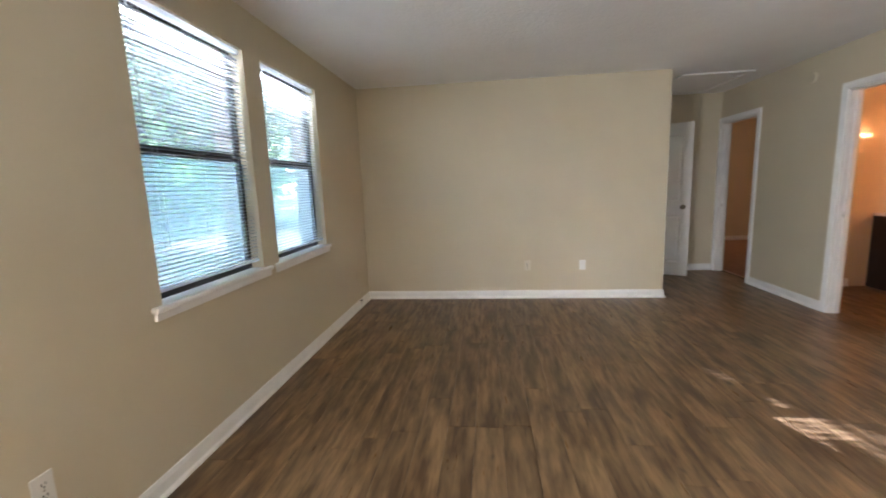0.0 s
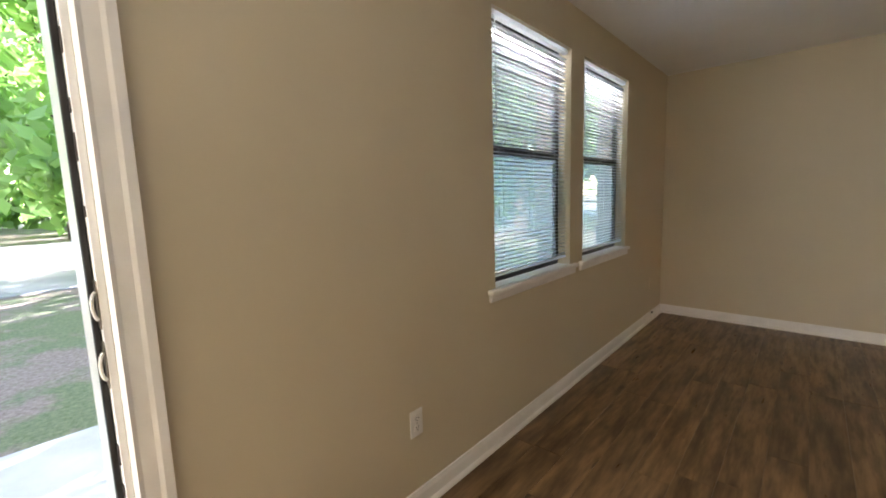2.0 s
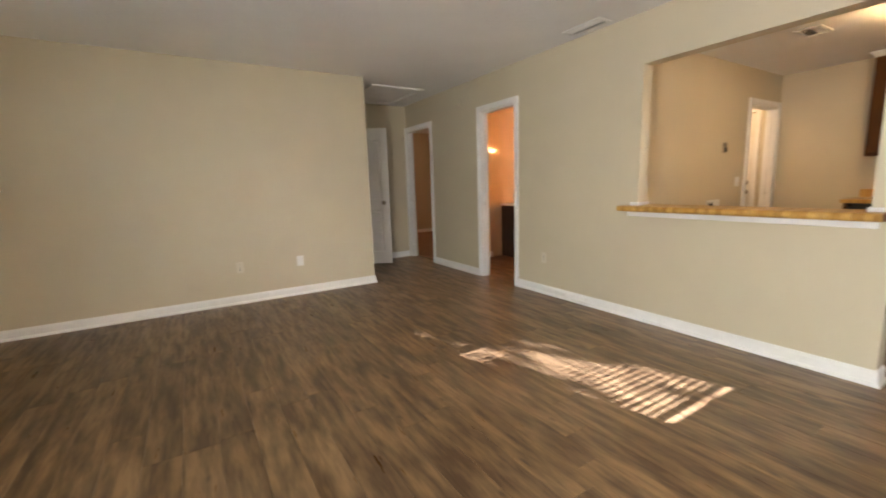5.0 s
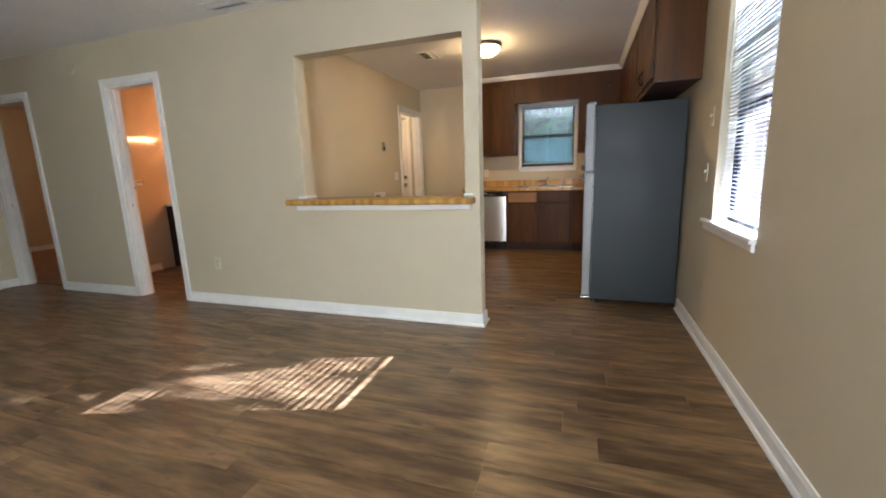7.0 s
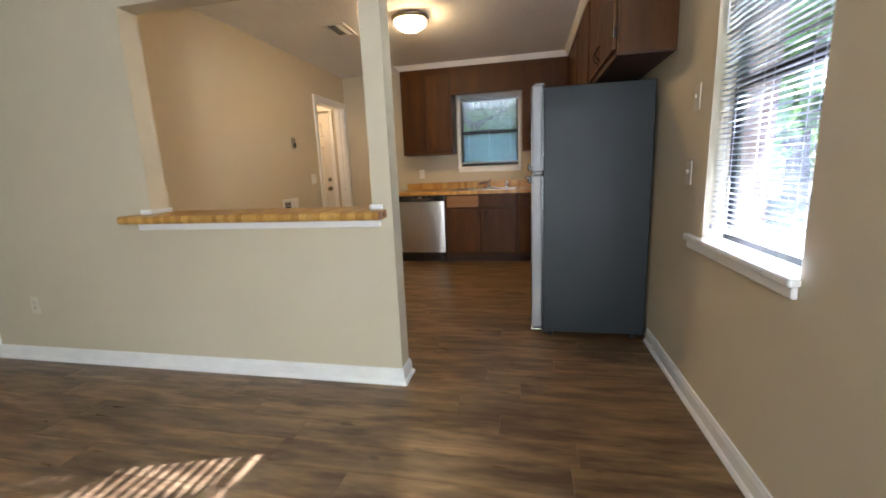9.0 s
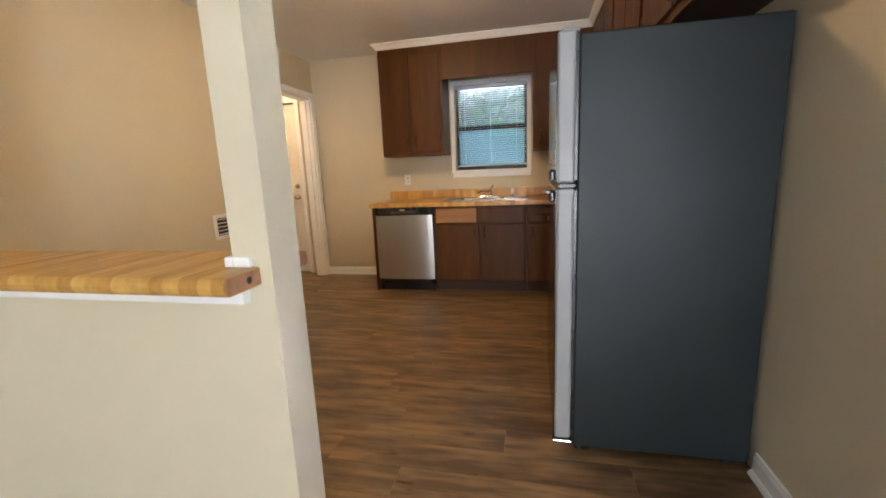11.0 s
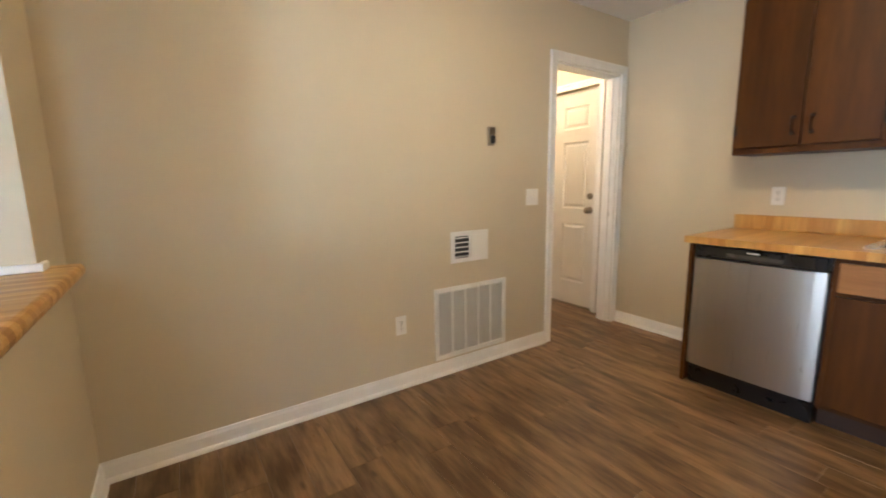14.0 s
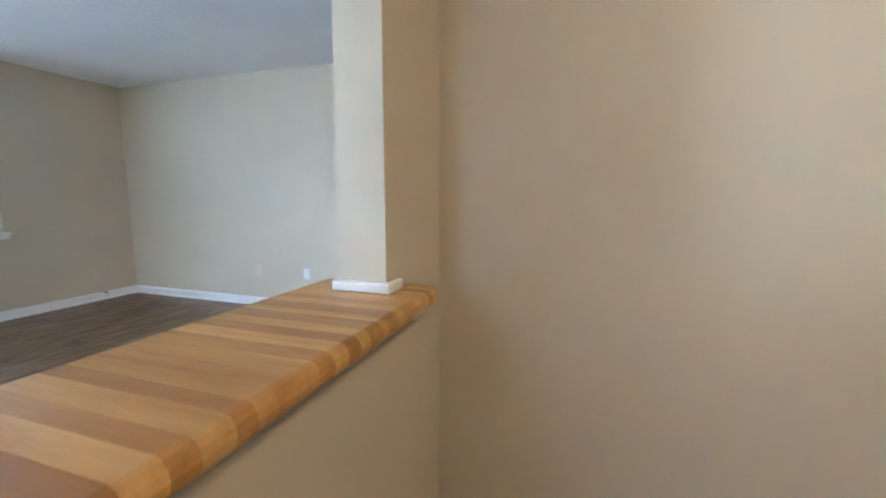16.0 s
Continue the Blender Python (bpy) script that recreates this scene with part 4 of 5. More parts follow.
# ---- kitchen ----
def pull(parent, x, y, z, axis="z", out=(-1, 0, 0), length=0.085):
    """A small arched bronze pull on a front; out points into the room."""
    o = Vector(out)
    d = Vector((0, 0, 1)) if axis == "z" else Vector((0, 1, 0)) if axis == "y" else Vector((1, 0, 0))
    p = Vector((x, y, z))
    pts = [p + d * (length * (k - 0.5)) + o * (0.026 * math.sin(math.pi * k) ** 0.6) for k in np.linspace(0, 1, 9)]
    h = part("handle", tube(pts, 0.005, sides=8), PULL, parent, "dark bronze pull", True)
    for s in (-0.5, 0.5):
        q = p + d * (length * s)
        part("backplate", lathe([(0.0, 0.0), (0.011, 0.0), (0.008, 0.004), (0.0, 0.005)], None, 12, Matrix.Translation(q) @ Vector((0, 0, 1)).rotation_difference(o).to_matrix().to_4x4()), PULL, h)
    return h


def slab(parent, name, x0, x1, y0, y1, z0, z1, mat=None, label=""):
    return part(name, box(x0, y0, z0, x1, y1, z1, 0.004), mat or CABINET, parent, label)


FX = 6.752
base = thing("base_cabinet", Matrix.Translation((0, 0, 0)), "dark-stained sink base cabinet with one orange drawer front", "cabinet", "base cabinets")
part("body", box(FX + 0.02, 0.068, 0.10, XKE - 0.004, 0.95, 0.843), CABINET, base)
part("toe_kick", box(FX + 0.075, 0.068, 0.001, FX + 0.09, 0.95, 0.099), INSIDE, base, "dark recessed toe kick")
slab(base, "drawer_front", FX, FX + 0.019, 0.535, 0.925, 0.685, 0.822, DRAWERW, "worn orange drawer front, paler than the rest")
slab(base, "drawer_front", FX, FX + 0.019, 0.085, 0.515, 0.685, 0.822)
for y0, y1, hy in ((0.515, 0.93, 0.545), (0.085, 0.505, 0.46)):
    d = slab(base, "door", FX, FX + 0.019, y0, y1, 0.125, 0.665)
    pull(d, FX - 0.0005, hy, 0.585)
base2 = thing("base_cabinet", Matrix.Translation((0, 0, 0)), "dark-stained narrow base cabinet with a drawer beside the range", "cabinet", "base cabinets")
part("body", box(FX + 0.02, YS + 0.006, 0.10, XKE - 0.004, 0.064, 0.843), CABINET, base2)
part("toe_kick", box(FX + 0.075, YS + 0.006, 0.001, FX + 0.09, 0.064, 0.099), INSIDE, base2, "dark recessed toe kick")
d = slab(base2, "drawer_front", FX, FX + 0.019, -0.20, 0.05, 0.685, 0.822)
pull(d, FX - 0.0005, -0.075, 0.755, "y")
d = slab(base2, "door", FX, FX + 0.019, -0.20, 0.05, 0.125, 0.665)
pull(d, FX - 0.0005, 0.02, 0.585)
part("filler", box(FX, YS + 0.006, 0.10, FX + 0.019, -0.21, 0.843, 0.002), CABINET, base2)
side = thing("cabinet_end_panel", Matrix.Translation((0, 0, 0)), "dark-stained end panel beside the dishwasher", "cabinet panel")
part("panel", box(FX - 0.005, 1.552, 0.001, XKE - 0.004, 1.574, 0.843, 0.002), CABINET, side)

# worktop with a hole for the sink
SX, SY = (6.87, 7.27), (0.075, 0.865)
top = thing("worktop", Matrix.Translation((0, 0, 0)), "striped honey butcher block worktop with a low backsplash", "worktop")
wt = wall_with_holes(1.60 - YS - 0.006, XKE - 0.004 - 6.735, 0.04, [(SY[0] - YS - 0.006, SX[0] - 6.735, SY[1] - YS - 0.006, SX[1] - 6.735)])
wt.transform(Matrix(((0, 0, 1, 6.735), (1, 0, 0, YS + 0.006), (0, 1, 0, 0.8445), (0, 0, 0, 1))))
bmesh.ops.recalc_face_normals(wt, faces=wt.faces[:])
part("slab", wt, COUNTER, top)
part("backsplash", box(XKE - 0.026, YS + 0.006, 0.885, XKE - 0.004, 1.60, 0.975, 0.003), COUNTER, top)

sink = thing("double_sink", Matrix.Translation((0, 0, 0)), "stainless steel double-bowl sink set in the worktop", "sink")
rim = wall_with_holes(SY[1] - SY[0] + 0.03, SX[1] - SX[0] + 0.03, 0.006, [(0.04, 0.04, 0.385, 0.35), (0.425, 0.04, SY[1] - SY[0] - 0.01, 0.35)])
rim.transform(Matrix(((0, 0, 1, SX[0] - 0.015), (1, 0, 0, SY[0] - 0.015), (0, 1, 0, 0.8855), (0, 0, 0, 1))))
bmesh.ops.recalc_face_normals(rim, faces=rim.faces[:])
part("rim", rim, STEELX, sink)
for a, b in ((SY[0] + 0.025, SY[0] + 0.37), (SY[0] + 0.41, SY[1] - 0.025)):
    bm = bmesh.new()
    lo, hi = [(SX[0] + 0.045, a + 0.02), (SX[0] + 0.315, a + 0.02), (SX[0] + 0.315, b - 0.02), (SX[0] + 0.045, b - 0.02)], [(SX[0] + 0.025, a), (SX[0] + 0.335, a), (SX[0] + 0.335, b), (SX[0] + 0.025, b)]
    v0 = [bm.verts.new((x, y, 0.72)) for x, y in lo]
    v1 = [bm.verts.new((x, y, 0.886)) for x, y in hi]
    bm.faces.new(v0)
    for i in range(4):
        bm.faces.new((v0[(i + 1) % 4], v0[i], v1[i], v1[(i + 1) % 4]))
    bmesh.ops.bevel(bm, geom=bm.edges[:], offset=0.015, segments=2, affect="EDGES")
    bowl = part("bowl", bm, STEELX, sink, "", True)
    part("drain", lathe([(0.0, 0.0), (0.04, 0.0), (0.04, 0.004), (0.0, 0.002)], None, 20, Matrix.Translation((SX[0] + 0.18, (a + b) / 2, 0.7205))), CHROME, bowl)
tap = thing("faucet", Matrix.Translation((7.235, 0.45, 0.892)), "chrome single-lever faucet behind the sink", "faucet")
part("base_plate", box(-0.025, -0.10, 0, 0.025, 0.10, 0.012, 0.005), CHROME, tap)
part("body", lathe([(0.0, 0.0125), (0.024, 0.0125), (0.022, 0.06), (0.0, 0.062)], None, 20), CHROME, tap, "", True)
part("spout", tube([(0, 0, 0.045), (-0.05, 0.03, 0.065), (-0.12, 0.07, 0.072), (-0.17, 0.10, 0.058)], 0.011), CHROME, tap, "", True)
part("lever", tube([(0, 0, 0.062), (-0.02, -0.01, 0.085), (-0.075, -0.04, 0.125)], 0.007), CHROME, tap, "", True)
spray = thing("side_sprayer", Matrix.Translation((7.235, 0.22, 0.892)), "pale side sprayer beside the faucet", "sprayer")
part("holder", lathe([(0.0, 0.0), (0.022, 0.0), (0.018, 0.02), (0.0, 0.021)], None, 16), CHROME, spray)
part("head", lathe([(0.0, 0.0215), (0.014, 0.0215), (0.017, 0.07), (0.012, 0.085), (0.0, 0.086)], None, 16), PLATE, spray, "cream sprayer head", True)

dw = thing("dishwasher", Matrix.Translation((0, 0, 0)), "stainless steel dishwasher with a black control strip under the worktop", "dishwasher")
part("tub", box(FX + 0.03, 0.957, 0.10, XKE - 0.02, 1.547, 0.843), BLACK, dw)
bm = bmesh.new()
cols = [(0.962 + 0.58 * k, FX - 0.012 * (1 - (2 * k - 1) ** 4)) for k in np.linspace(0, 1, 15)]
lo = [bm.verts.new((x, y, 0.125)) for y, x in cols] + [bm.verts.new((FX + 0.028, 1.542, 0.125)), bm.verts.new((FX + 0.028, 0.962, 0.125))]
hi = [bm.verts.new((v.co.x, v.co.y, 0.765)) for v in lo]
for i in range(len(lo)):
    bm.faces.new((lo[i], hi[i], hi[(i + 1) % len(lo)], lo[(i + 1) % len(lo)]))
bm.faces.new(lo)
bm.faces.new(hi[::-1])
bmesh.ops.recalc_face_normals(bm, faces=bm.faces[:])
part("door", bm, STEEL, dw, "brushed stainless door")
cp = part("control_panel", box(FX - 0.006, 0.962, 0.769, FX + 0.028, 1.542, 0.838, 0.006), BLACK, dw, "black control strip")
part("pocket", box(FX - 0.0075, 1.13, 0.786, FX - 0.0062, 1.38, 0.806), RANGEM, cp, "finger pocket")
part("badge", box(FX - 0.0075, 1.23, 0.815, FX - 0.0062, 1.285, 0.823), PLATE, cp)
part("kick_plate", box(FX + 0.03, 0.962, 0.002, FX + 0.045, 1.542, 0.099), BLACK, dw, "black kick plate")
for y in (0.99, 1.51):
    part("foot", lathe([(0.0, 0.0), (0.015, 0.0), (0.015, 0.1), (0.0, 0.1)], None, 10, Matrix.Translation((FX + 0.08, y, 0.0))), BLACK, dw)

# upper cabinets
UX, UY, UT = 7.08, -0.515, 2.365


def upper_east(y0, y1, z0, doors, label):
    root = thing("upper_cabinet", Matrix.Translation((0, 0, 0)), label, "cabinet", "upper cabinets")
    part("body", box(UX + 0.019, y0, z0, XKE - 0.004, y1, UT), CABINET, root)
    part("face_frame", box(UX, y0, z0, UX + 0.0188, y1, UT, 0.002), CABINET, root)
    for a, b, hy, hinge_y in doors:
        dr = slab(root, "door", UX - 0.019, UX - 0.0005, a, b, z0 + 0.035, UT - 0.055)
        pull(dr, UX - 0.0195, hy, z0 + 0.14)
        for z in (z0 + 0.14, UT - 0.14):
            part("hinge", box(UX - 0.021, hinge_y - 0.008, z - 0.028, UX - 0.0002, hinge_y + 0.008, z + 0.028, 0.002), PULL, dr, "dark exposed hinge")
    return root


upper_east(0.882, 1.535, 1.345, ((1.215, 1.512, 1.25, 1.520), (0.912, 1.205, 1.17, 0.904)), "dark-stained two-door wall cabinet beside the window")
upper_east(UY, 0.012, 1.345, ((-0.36, -0.03, -0.065, -0.368),), "dark-stained wall cabinet in the corner")
val = thing("window_valance", Matrix.Translation((0, 0, 0)), "dark-stained wooden valance board above the kitchen window", "valance")
part("board", box(UX, 0.0125, 2.056, UX + 0.02, 0.8815, UT, 0.002), CABINET, val)
part("top_panel", box(UX + 0.0205, 0.0125, UT - 0.02, XKE - 0.004, 0.8815, UT), CABINET, val)


def upper_south(x0, x1, z0, doors, label):
    root = thing("upper_cabinet", Matrix.Translation((0, 0, 0)), label, "cabinet", "upper cabinets")
    part("body", box(x0, YS + 0.004, z0 + 0.012, x1, UY - 0.019, UT), CABINET, root)
    # underside in a darker brown than the body
    part("bottom", box(x0 + 0.002, YS + 0.004, z0 + 0.001, x1 - 0.002, UY - 0.02, z0 + 0.0115), INSIDE, root, "dark brown underside")
    part("face_frame", box(x0, UY - 0.0188, z0, x1, UY, UT, 0.002), CABINET, root)
    for a, b, hx in doors:
        dr = slab(root, "door", a, b, UY + 0.0005, UY + 0.019, z0 + 0.035, UT - 0.055)
        pull(dr, hx, UY + 0.0195, z0 + 0.12, "z", (0, 1, 0))
        for z in (z0 + 0.12, UT - 0.13):
            hxx = a - 0.006 if hx > (a + b) / 2 else b + 0.006
            part("hinge", box(hxx - 0.008, UY + 0.0002, z - 0.028, hxx + 0.008, UY + 0.021, z + 0.028, 0.002), PULL, dr, "dark exposed hinge")
    return root


upper_south(4.26, 5.215, 1.70, ((4.285, 4.73, 4.695), (4.745, 5.19, 4.78)), "dark-stained short wall cabinet above the fridge")
upper_south(5.22, 5.975, 1.37, ((5.245, 5.59, 5.555), (5.605, 5.95, 5.64)), "dark-stained two-door wall cabinet beside the range")
upper_south(5.98, 7.075, 1.70, ((6.005, 6.36, 6.325), (6.375, 6.74, 6.41)), "dark-stained short wall cabinet above the range")
fas = thing("cabinet_fascia", Matrix.Translation((0, 0, 0)), "dark-stained fascia and white crown moulding above the wall cabinets", "crown moulding")
part("fascia", box(UX, UY, UT + 0.0005, XKE - 0.004, 1.535, H - 0.001), CABINET, fas)
part("fascia", box(4.26, YS + 0.004, UT + 0.0005, UX - 0.001, UY, H - 0.001), CABINET, fas)
CROWN = [(0.0005, -0.058), (0.010, -0.058), (0.016, -0.045), (0.034, -0.022), (0.046, -0.012), (0.046, -0.0005), (0.0005, -0.0005)]
part("crown", moulding(CROWN, (UX, UY, H), (UX, 1.535, H), (-1, 0, 0), (0, 0, 1), -1, 1), TRIM, fas, "white crown moulding")
part("crown", moulding(CROWN, (UX, 1.535, H), (XKE - 0.004, 1.535, H), (0, 1, 0), (0, 0, 1), 1, 0), TRIM, fas, "white crown moulding")
part("crown", moulding(CROWN, (4.26, UY, H), (UX, UY, H), (0, 1, 0), (0, 0, 1), 1, -1), TRIM, fas, "white crown moulding")
part("crown", moulding(CROWN, (4.26, YS + 0.004, H), (4.26, UY, H), (-1, 0, 0), (0, 0, 1), 0, 1), TRIM, fas, "white crown moulding")

# refrigerator
fr0, fr1, fy = 4.51, 5.23, -0.075
fridge = thing("refrigerator", Matrix.Translation((0, 0, 0)), "top-freezer refrigerator with charcoal sides and stainless doors", "refrigerator")
part("cabinet", box(fr0 + 0.003, YS + 0.02, 0.035, fr1 - 0.003, fy - 0.077, 1.615, 0.006), FRIDGE, fridge, "charcoal textured side panels")
for name, z0, z1 in (("freezer_door", 1.108, 1.63), ("fresh_food_door", 0.065, 1.090)):
    dr = part(name, box(fr0, fy - 0.066, z0, fr1, fy - 0.004, z1, 0.010, None, 3), EDGE, fridge, "silver door edge")
    part("front_panel", box(fr0 + 0.008, fy - 0.0038, z0 + 0.004, fr1 - 0.008, fy, z1 - 0.004, 0.0018), FRONT, dr, "dark glossy stainless front")
    part("gasket", box(fr0 + 0.01, fy - 0.0765, z0 + 0.01, fr1 - 0.01, fy - 0.0665, z1 - 0.01), BLACK, dr, "black door gasket")
    zc, s = (z0 + 0.03, 1) if name == "freezer_door" else (z1 - 0.03, -1)
    hd = part("handle", box(fr0 + 0.02, fy + 0.0005, zc - 0.022, fr0 + 0.17, fy + 0.022, zc + 0.022, 0.008), BLACK, dr, "black pocket handle")
    pts = [(fr0 + 0.02 + 0.16 * k, fy + 0.020 + 0.016 * math.sin(math.pi * k), zc - s * 0.012) for k in np.linspace(0, 1, 11)]
    if s < 0:
        part("grip", tube(pts, 0.008, sides=10), CHROME, hd, "silver grip", True)
part("hinge_cover", box(fr0 + 0.03, fy - 0.08, 1.6305, fr0 + 0.10, fy - 0.02, 1.645, 0.005), EDGE, fridge, "pale hinge cover")
part("middle_hinge", box(fr0 - 0.004, fy - 0.07, 1.0915, fr0 + 0.05, fy - 0.01, 1.1065, 0.002), BLACK, fridge)
part("kick_grille", box(fr0 + 0.02, fy - 0.10, 0.012, fr1 - 0.02, fy - 0.084, 0.062, 0.003), BLACK, fridge, "black kick grille")
part("bottom_hinge", box(fr0 - 0.002, fy - 0.07, 0.045, fr0 + 0.06, fy + 0.004, 0.058, 0.003), CHROME, fridge)
for x in (fr0 + 0.05, fr1 - 0.05):
    for y in (fy - 0.13, YS + 0.08):
        part("foot", lathe([(0.0, 0.0), (0.02, 0.0), (0.02, 0.036), (0.0, 0.036)], None, 12, Matrix.Translation((x, y, 0.0))), BLACK, fridge)

# range in the corner
rg = thing("range", Matrix.Translation((0, 0, 0)), "dark electric range with a steel-trimmed top between the cabinets", "range")
rx0, rx1, ry = 5.985, 6.735, -0.175
part("body", box(rx0, YS + 0.01, 0.02, rx1, ry - 0.03, 0.87, 0.004), RANGEM, rg)
part("cooktop", box(rx0 - 0.003, YS + 0.01, 0.8705, rx1 + 0.003, ry + 0.005, 0.898, 0.006), RANGEM, rg, "dark enamel cooktop")
for x, y, r in ((6.17, -0.33, 0.10), (6.55, -0.33, 0.08), (6.17, -0.60, 0.08), (6.55, -0.60, 0.10)):
    c = part("burner", lathe([(0.0, 0.0), (r, 0.0), (r, 0.008), (0.0, 0.008)], None, 24, Matrix.Translation((x, y, 0.8985))), BLACK, rg, "black coil burner")
    for k in (0.35, 0.6, 0.85):
        part("coil", tube([(x + r * k * math.cos(a), y + r * k * math.sin(a), 0.910) for a in np.linspace(0, 6.2, 20)], 0.005, sides=6), BLACK, c)
part("oven_door", box(rx0 + 0.004, ry - 0.0295, 0.20, rx1 - 0.004, ry + 0.005, 0.76, 0.006), BLACK, rg, "black glass oven door")
part("drawer", box(rx0 + 0.004, ry - 0.0295, 0.03, rx1 - 0.004, ry + 0.003, 0.19, 0.006), RANGEM, rg)
part("control_strip", box(rx0 + 0.002, ry - 0.0295, 0.765, rx1 - 0.002, ry + 0.004, 0.868, 0.005), RANGEM, rg)
part("handle", tube([(rx0 + 0.05, ry + 0.004, 0.73), (rx0 + 0.05, ry + 0.05, 0.735), (rx1 - 0.05, ry + 0.05, 0.735), (rx1 - 0.05, ry + 0.004, 0.73)], 0.011), STEEL, rg, "steel oven handle", True)
part("backguard", box(rx0, YS + 0.01, 0.8985, rx1, YS + 0.07, 1.07, 0.01), RANGEM, rg)


# lamps
def dome_light(x, y, label, r=0.155, lit=None):
    root = thing("ceiling_light", Matrix.Translation((x, y, H)), label, "ceiling light", "ceiling lights")
    part("pan", lathe([(0.0, -0.0005), (r, -0.0005), (r + 0.006, -0.012), (r, -0.034), (r - 0.02, -0.038), (0.0, -0.036)], None, 40), NICKEL, root, "bronze ring", True)
    part("glass_dome", lathe([(0.0, -0.039), (r - 0.018, -0.039), (r - 0.022, -0.060), (r - 0.045, -0.085), (r - 0.085, -0.105), (0.02, -0.113), (0.0, -0.113)], None, 40), lit or DOME, root, "glowing frosted glass dome", True)
    part("finial", lathe([(0.0, -0.1135), (0.010, -0.1135), (0.008, -0.122), (0.0, -0.126)], None, 16), NICKEL, root)
    return root


dome_light(5.48, 0.93, "lit frosted glass dome light with a bronze ring")
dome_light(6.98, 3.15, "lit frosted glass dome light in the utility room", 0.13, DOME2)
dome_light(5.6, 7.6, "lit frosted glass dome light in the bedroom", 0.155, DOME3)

chip = thing("baseboard_gap", Matrix.Translation((XW, 4.40, 0)), "dark chipped gap in the baseboard near the corner", "gap")
part("gap", box(0.0125, -0.012, 0.075, 0.0285, 0.012, 0.0905, 0.002), DARK, chip)
part("loose_end", box(0.0125, 0.013, 0.03, 0.031, 0.030, 0.088, 0.003), TRIM, chip)

# bathroom
vl = thing("vanity_light", Matrix.Translation((6.05, 3.301, 1.86)), "three-bulb chrome vanity light, lit", "wall light")
part("bar", box(-0.28, 0.0, -0.05, 0.28, 0.025, 0.05, 0.008), CHROME, vl)
for x in (-0.2, 0.0, 0.2):
    part("globe", lathe([(0.0, -0.04), (0.018, -0.035), (0.034, -0.019), (0.04, 0.0), (0.034, 0.021), (0.02, 0.034), (0.0, 0.04)], None, 20, Matrix.Translation((x, 0.078, 0))), BULBM, vl, "glowing globe bulb", True)
van = thing("bathroom_vanity", Matrix.Translation((4.94, 4.66, 0)), "espresso vanity cabinet with a pale top against the bathroom wall", "vanity")
part("body", box(0, 0, 0.0, 0.90, 0.536, 0.82, 0.004), VANITY, van)
part("top", box(-0.012, -0.02, 0.8205, 0.92, 0.537, 0.85, 0.006), PLATE, van, "pale basin top")
for a in (0.02, 0.46):
    d = part("door", box(a, -0.019, 0.08, a + 0.42, -0.0005, 0.78, 0.004), VANITY, van)
    part("handle", box(a + (0.36 if a < 0.1 else 0.04), -0.035, 0.55, a + (0.372 if a < 0.1 else 0.052), -0.0195, 0.66, 0.003), NICKEL, d)
rail = thing("towel_bar", Matrix.Translation((4.60, 5.199, 1.15)), "short chrome towel bar on the bathroom wall", "towel bar")
part("bar", tube([(-0.065, -0.001, 0), (-0.065, -0.05, 0), (0.065, -0.05, 0), (0.065, -0.001, 0)], 0.007), CHROME, rail)
part("backplate", box(-0.075, -0.008, -0.045, 0.075, -0.0005, 0.02, 0.004), PLATE, rail, "pale ceramic backplate")
valve = thing("wall_valve", Matrix.Translation((4.525, 5.199, 0.88)), "small dark metal valve plate on the bathroom wall", "valve")
part("plate", box(-0.028, -0.008, -0.032, 0.028, -0.0005, 0.032, 0.004), PULL, valve)
part("knob", lathe([(0.0, 0.0), (0.012, 0.0), (0.014, 0.018), (0.0, 0.022)], None, 16, Matrix.Translation((0, -0.0075, 0)) @ pose(0, 0, 0, 90, 0, 0)), NICKEL, valve)

# ---- outdoors ----
structure("ground", box(-300, -300, -0.30, 300, 300, -0.17), GROUND, None, "leaf litter and patchy grass round the house", "ground")
structure("pavement", box(-2.9, -2.2, -0.169, XW - 0.26, 1.1, -0.02, 0.015), CONCRETE, None, "pale concrete entrance slab outside the front door", "pavement")
structure("road", box(-24, -120, -0.169, -9.8, 120, -0.145), ROADM, None, "sunlit pale road beyond the yard", "road")


def leaf_cloud(centres, radii, count, size, seed):
    """Small four-cornered leaves scattered through uneven clumps."""
    r = np.random.RandomState(seed)
    c = np.array(centres)[r.randint(len(centres), size=count)]
    rad = np.array(radii)[r.randint(len(radii), size=count)]
    d = r.normal(size=(count, 3))
    d /= np.linalg.norm(d, axis=1)[:, None]
    p = c + d * (rad * r.uniform(0.25, 1.0, count) ** 0.6)[:, None] * np.array([1, 1, 0.75])
    a = r.normal(size=(count, 3))
    a /= np.linalg.norm(a, axis=1)[:, None]
    b = np.cross(a, r.normal(size=(count, 3)))
    b /= np.linalg.norm(b, axis=1)[:, None]
    s = size * r.uniform(0.6, 1.3, count)[:, None]
    verts = np.stack([p - a * s, p + b * s * 0.5, p + a * s, p - b * s * 0.5], 1).reshape(-1, 3)
    me = bpy.data.meshes.new("leaves")
    me.from_pydata(verts.tolist(), [], np.arange(count * 4).reshape(-1, 4).tolist())
    return me


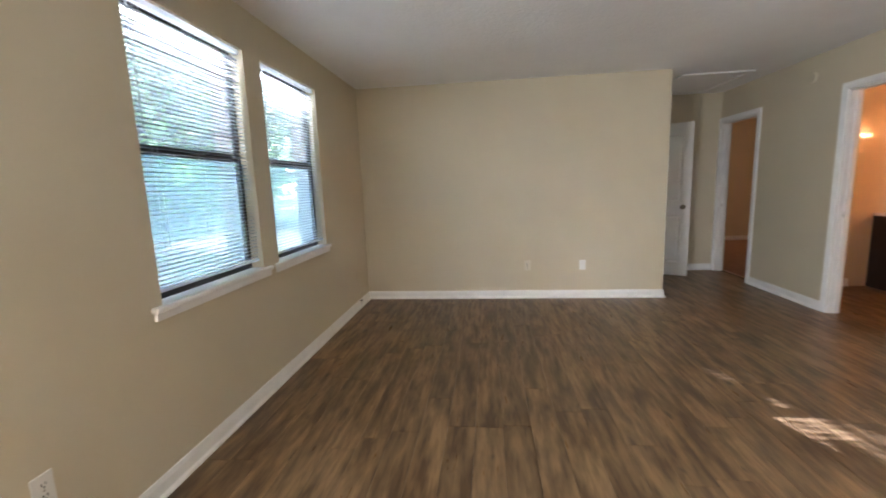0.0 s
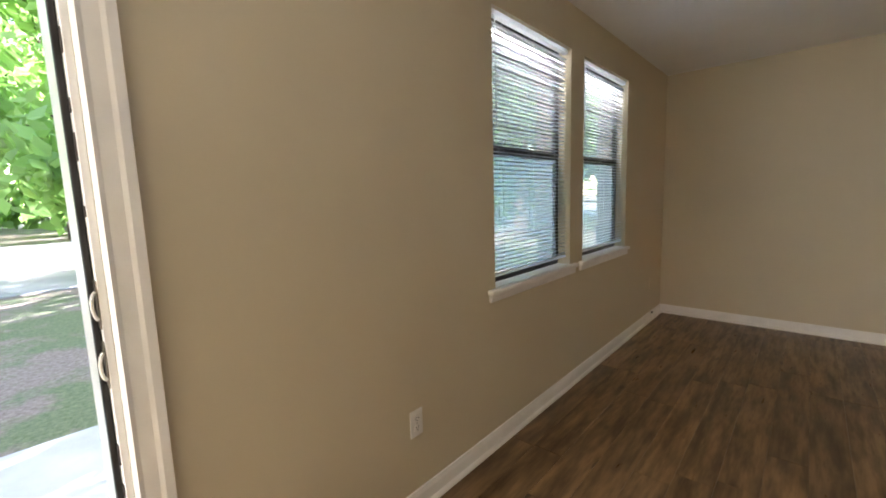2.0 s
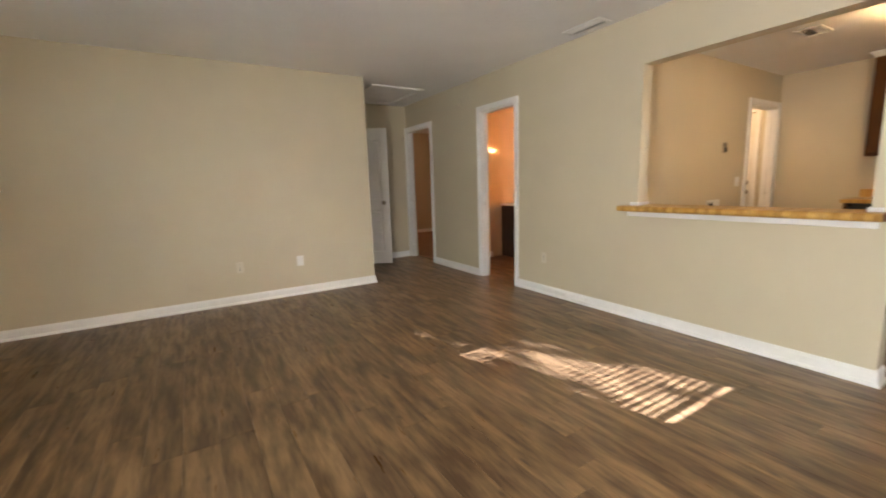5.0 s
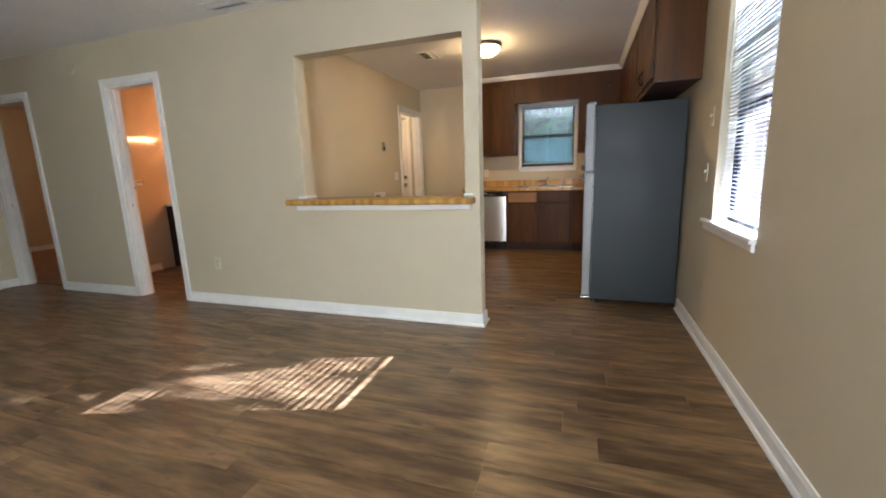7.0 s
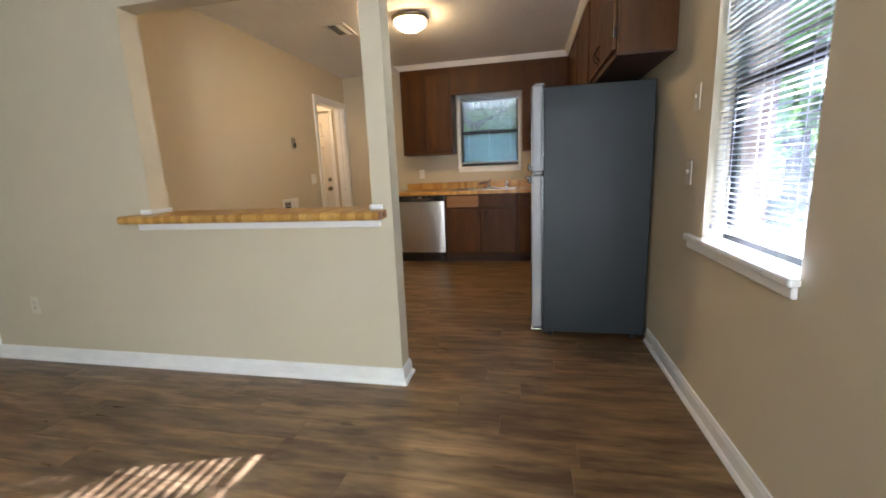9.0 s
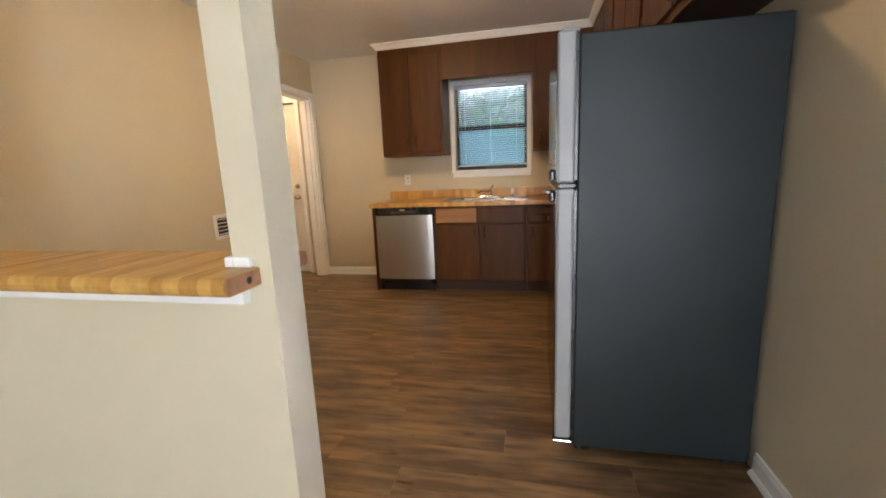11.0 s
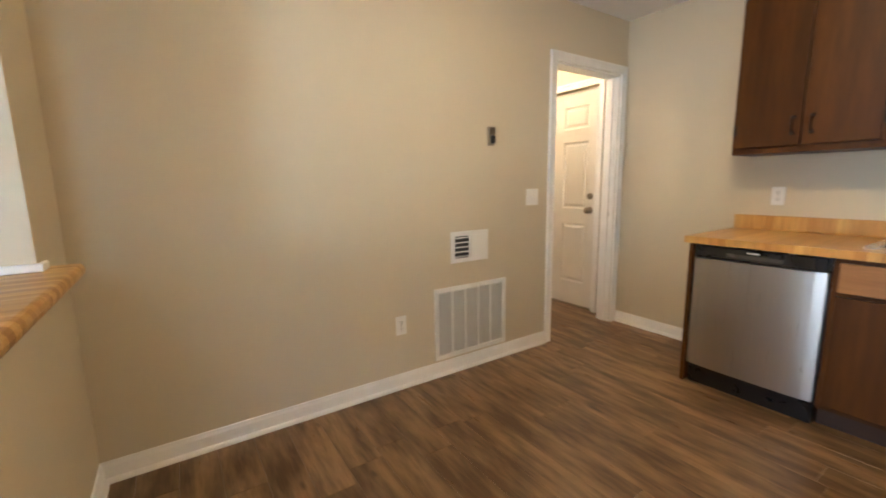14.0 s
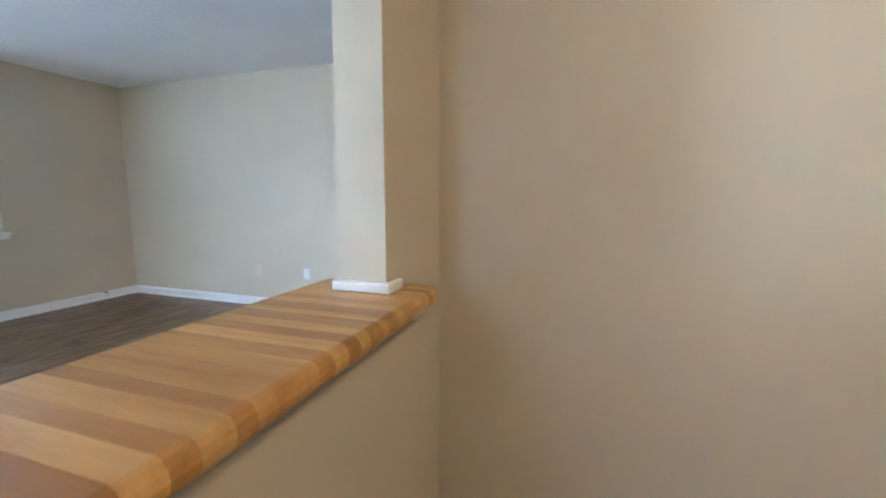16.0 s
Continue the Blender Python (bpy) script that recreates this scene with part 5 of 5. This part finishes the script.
def tree(x, y, h, crown_r, low, seed, leaves=5000, size=0.13, mat=None):
    r = random.Random(seed)
    root = thing("tree", Matrix.Translation((x, y, -0.18)), "leafy broad-crowned tree with a dark trunk, seen outside or added for shade", "tree", "yard trees")
    lean = (r.uniform(-0.4, 0.4), r.uniform(-0.4, 0.4))
    tops = [(lean[0] * k ** 1.5 + r.uniform(-0.08, 0.08), lean[1] * k ** 1.5 + r.uniform(-0.08, 0.08), h * 0.85 * k) for k in np.linspace(0, 1, 7)]
    base_r = 0.035 * h * 0.75
    part("trunk", tube(tops, 0.1, sides=12, taper=[base_r * 1.25, base_r, base_r * 0.85, base_r * 0.7, base_r * 0.5, base_r * 0.3, base_r * 0.12]), BARK, root, "", True)
    centres = []
    for i in range(11):
        a, z = i * 2.4 + r.uniform(-0.4, 0.4), low + (h * 0.9 - low) * ((i + 0.5) / 11)
        reach = crown_r * r.uniform(0.5, 1.0) * (1.0 - 0.45 * (z - low) / max(0.1, h - low))
        k = min(0.98, z / (h * 0.85)) * 0.8
        s = Vector((lean[0] * k ** 1.5, lean[1] * k ** 1.5, h * 0.85 * k))
        e = Vector((s.x + reach * math.cos(a), s.y + reach * math.sin(a), z + r.uniform(0.0, 0.5)))
        mid = (s + e) / 2 + Vector((0, 0, 0.12 * reach))
        part("limb", tube([s, mid, e], 0.03, sides=7, taper=[base_r * 0.35, base_r * 0.2, base_r * 0.05]), BARK, root)
        centres += [tuple(e), tuple(mid * 0.35 + e * 0.65)]
    centres.append((lean[0], lean[1], h * 0.9))
    me = leaf_cloud(centres, [crown_r * f for f in (0.3, 0.4, 0.5)], leaves, size, seed)
    me.materials.append(mat or LEAF)
    part("crown", me, None, root)
    return root


TREES = [(-7.8, 6.2, 9, 3.0, 3.0), (-6.6, 11.5, 8, 2.8, 2.4), (-8.4, 16.0, 9, 3.2, 2.2), (-8.6, -4.5, 9, 3.2, 2.8), (-26.5, 3.0, 13, 5.0, 2.0), (-27.5, 11.0, 13, 5.0, 2.0),
         # the (6.67, -9.2) tree is added to break up sun through the south window
         (6.67, -9.2, 10.5, 2.8, 5.3), (0.0, -14.5, 10, 3.6, 2.4), (13.5, 1.6, 9, 3.4, 1.4), (15.5, 5.4, 10, 3.6, 1.4), (19.0, 0.0, 12, 4.6, 1.2), (12.5, -4.6, 8, 3.0, 1.0), (15.5, -7.6, 10, 3.8, 1.4), (17.5, -3.6, 11, 4.0, 1.6),
         # the trees at y -9.5 and -9.8 are unseen, added to shade the west yard
         (-27.0, -5.0, 12, 4.6, 2.0), (-1.5, -9.5, 9, 3.6, 3.0), (-5.5, -9.8, 10, 4.0, 3.0),
         (19.5, 6.2, 10, 4.2, 0.6), (23.0, 3.2, 12, 4.8, 0.6), (24.0, 9.5, 12, 4.8, 0.6),
         # four trees added only to keep direct sun off the east side
         (24.5, -9.5, 15, 5.0, 1.6), (11.0, -9.4, 12, 2.8, 2.2), (16.0, -16.5, 15, 5.0, 1.6), (29.0, -6.0, 15, 5.0, 1.4),
         (-12.5, 9.0, 12, 4.2, 1.2), (-13.5, 2.0, 11, 4.0, 1.6), (-15.0, 17.5, 13, 4.8, 1.2), (-19.0, 24.0, 14, 5.0, 1.2), (20.5, -8.0, 13, 4.4, 1.0)]
for i, (x, y, h, cr, low) in enumerate(TREES):
    count = 9000 if i == 6 else 13000 if x < -12 or x > 10 else 7000 if y < -9 else 4200
    tree(x, y, h, cr, low, 11 + i, count, 0.2 if abs(x) > 10 else 0.15, LEAF_LIT if x < -12 or x > 11 else LEAF2 if i % 3 == 1 else LEAF)

# far woods all round
r = np.random.RandomState(5)
cs = []
for i in range(150):
    a = r.uniform(0, math.tau)
    d = r.uniform(34, 60)
    for k in range(3):
        cs.append((d * math.cos(a) + r.uniform(-2, 2), d * math.sin(a) + r.uniform(-2, 2), r.uniform(0.4, 13.0)))
me = leaf_cloud(cs, [2.4, 3.4, 4.4], 150000, 0.5, 9)
me.materials.append(LEAF_LIT)
tagged(part("far_woods", me, None), "dense green woods in the distance", "woods", kind="stuff")

# ---- floor planks, each a piece of its own ----
PW, PL = 0.1525, 1.22


def plank_mesh(w, length):
    bm = bmesh.new()
    rings = [[bm.verts.new((x * sx, y * sy, z)) for x, y in ((-1, -1), (1, -1), (1, 1), (-1, 1))] for sx, sy, z in ((w / 2, length / 2, -0.005), (w / 2, length / 2, -0.0012), (w / 2 - 0.0012, length / 2 - 0.0012, 0.0))]
    for r0, r1 in zip(rings, rings[1:]):
        for k in range(4):
            bm.faces.new((r0[k], r0[(k + 1) % 4], r1[(k + 1) % 4], r1[k]))
    bm.faces.new(rings[-1])
    return mesh_from(bm, "plank", FLOORM)


full = plank_mesh(PW - 0.0005, PL - 0.0005)
rng = random.Random(2)
x = XW
while x < XKE - 0.01:
    x2 = min(x + PW, 7.44)
    lo, hi = YS, (YN if x2 < HX else HY if x2 < XK + 0.02 else 5.20)
    y = lo - rng.uniform(0.1, 1.1)
    while y < hi - 0.02:
        a, b = max(y, lo), min(y + PL, hi)
        if b - a > 0.02:
            whole = b - a > PL - 1e-4 and x2 - x > PW - 1e-4
            pl = part("plank", full if whole else plank_mesh(x2 - x - 0.0005, b - a - 0.0005), None, floor)
            pl.location = ((x + x2) / 2, (a + b) / 2, 0)
        y += PL
    x = x2
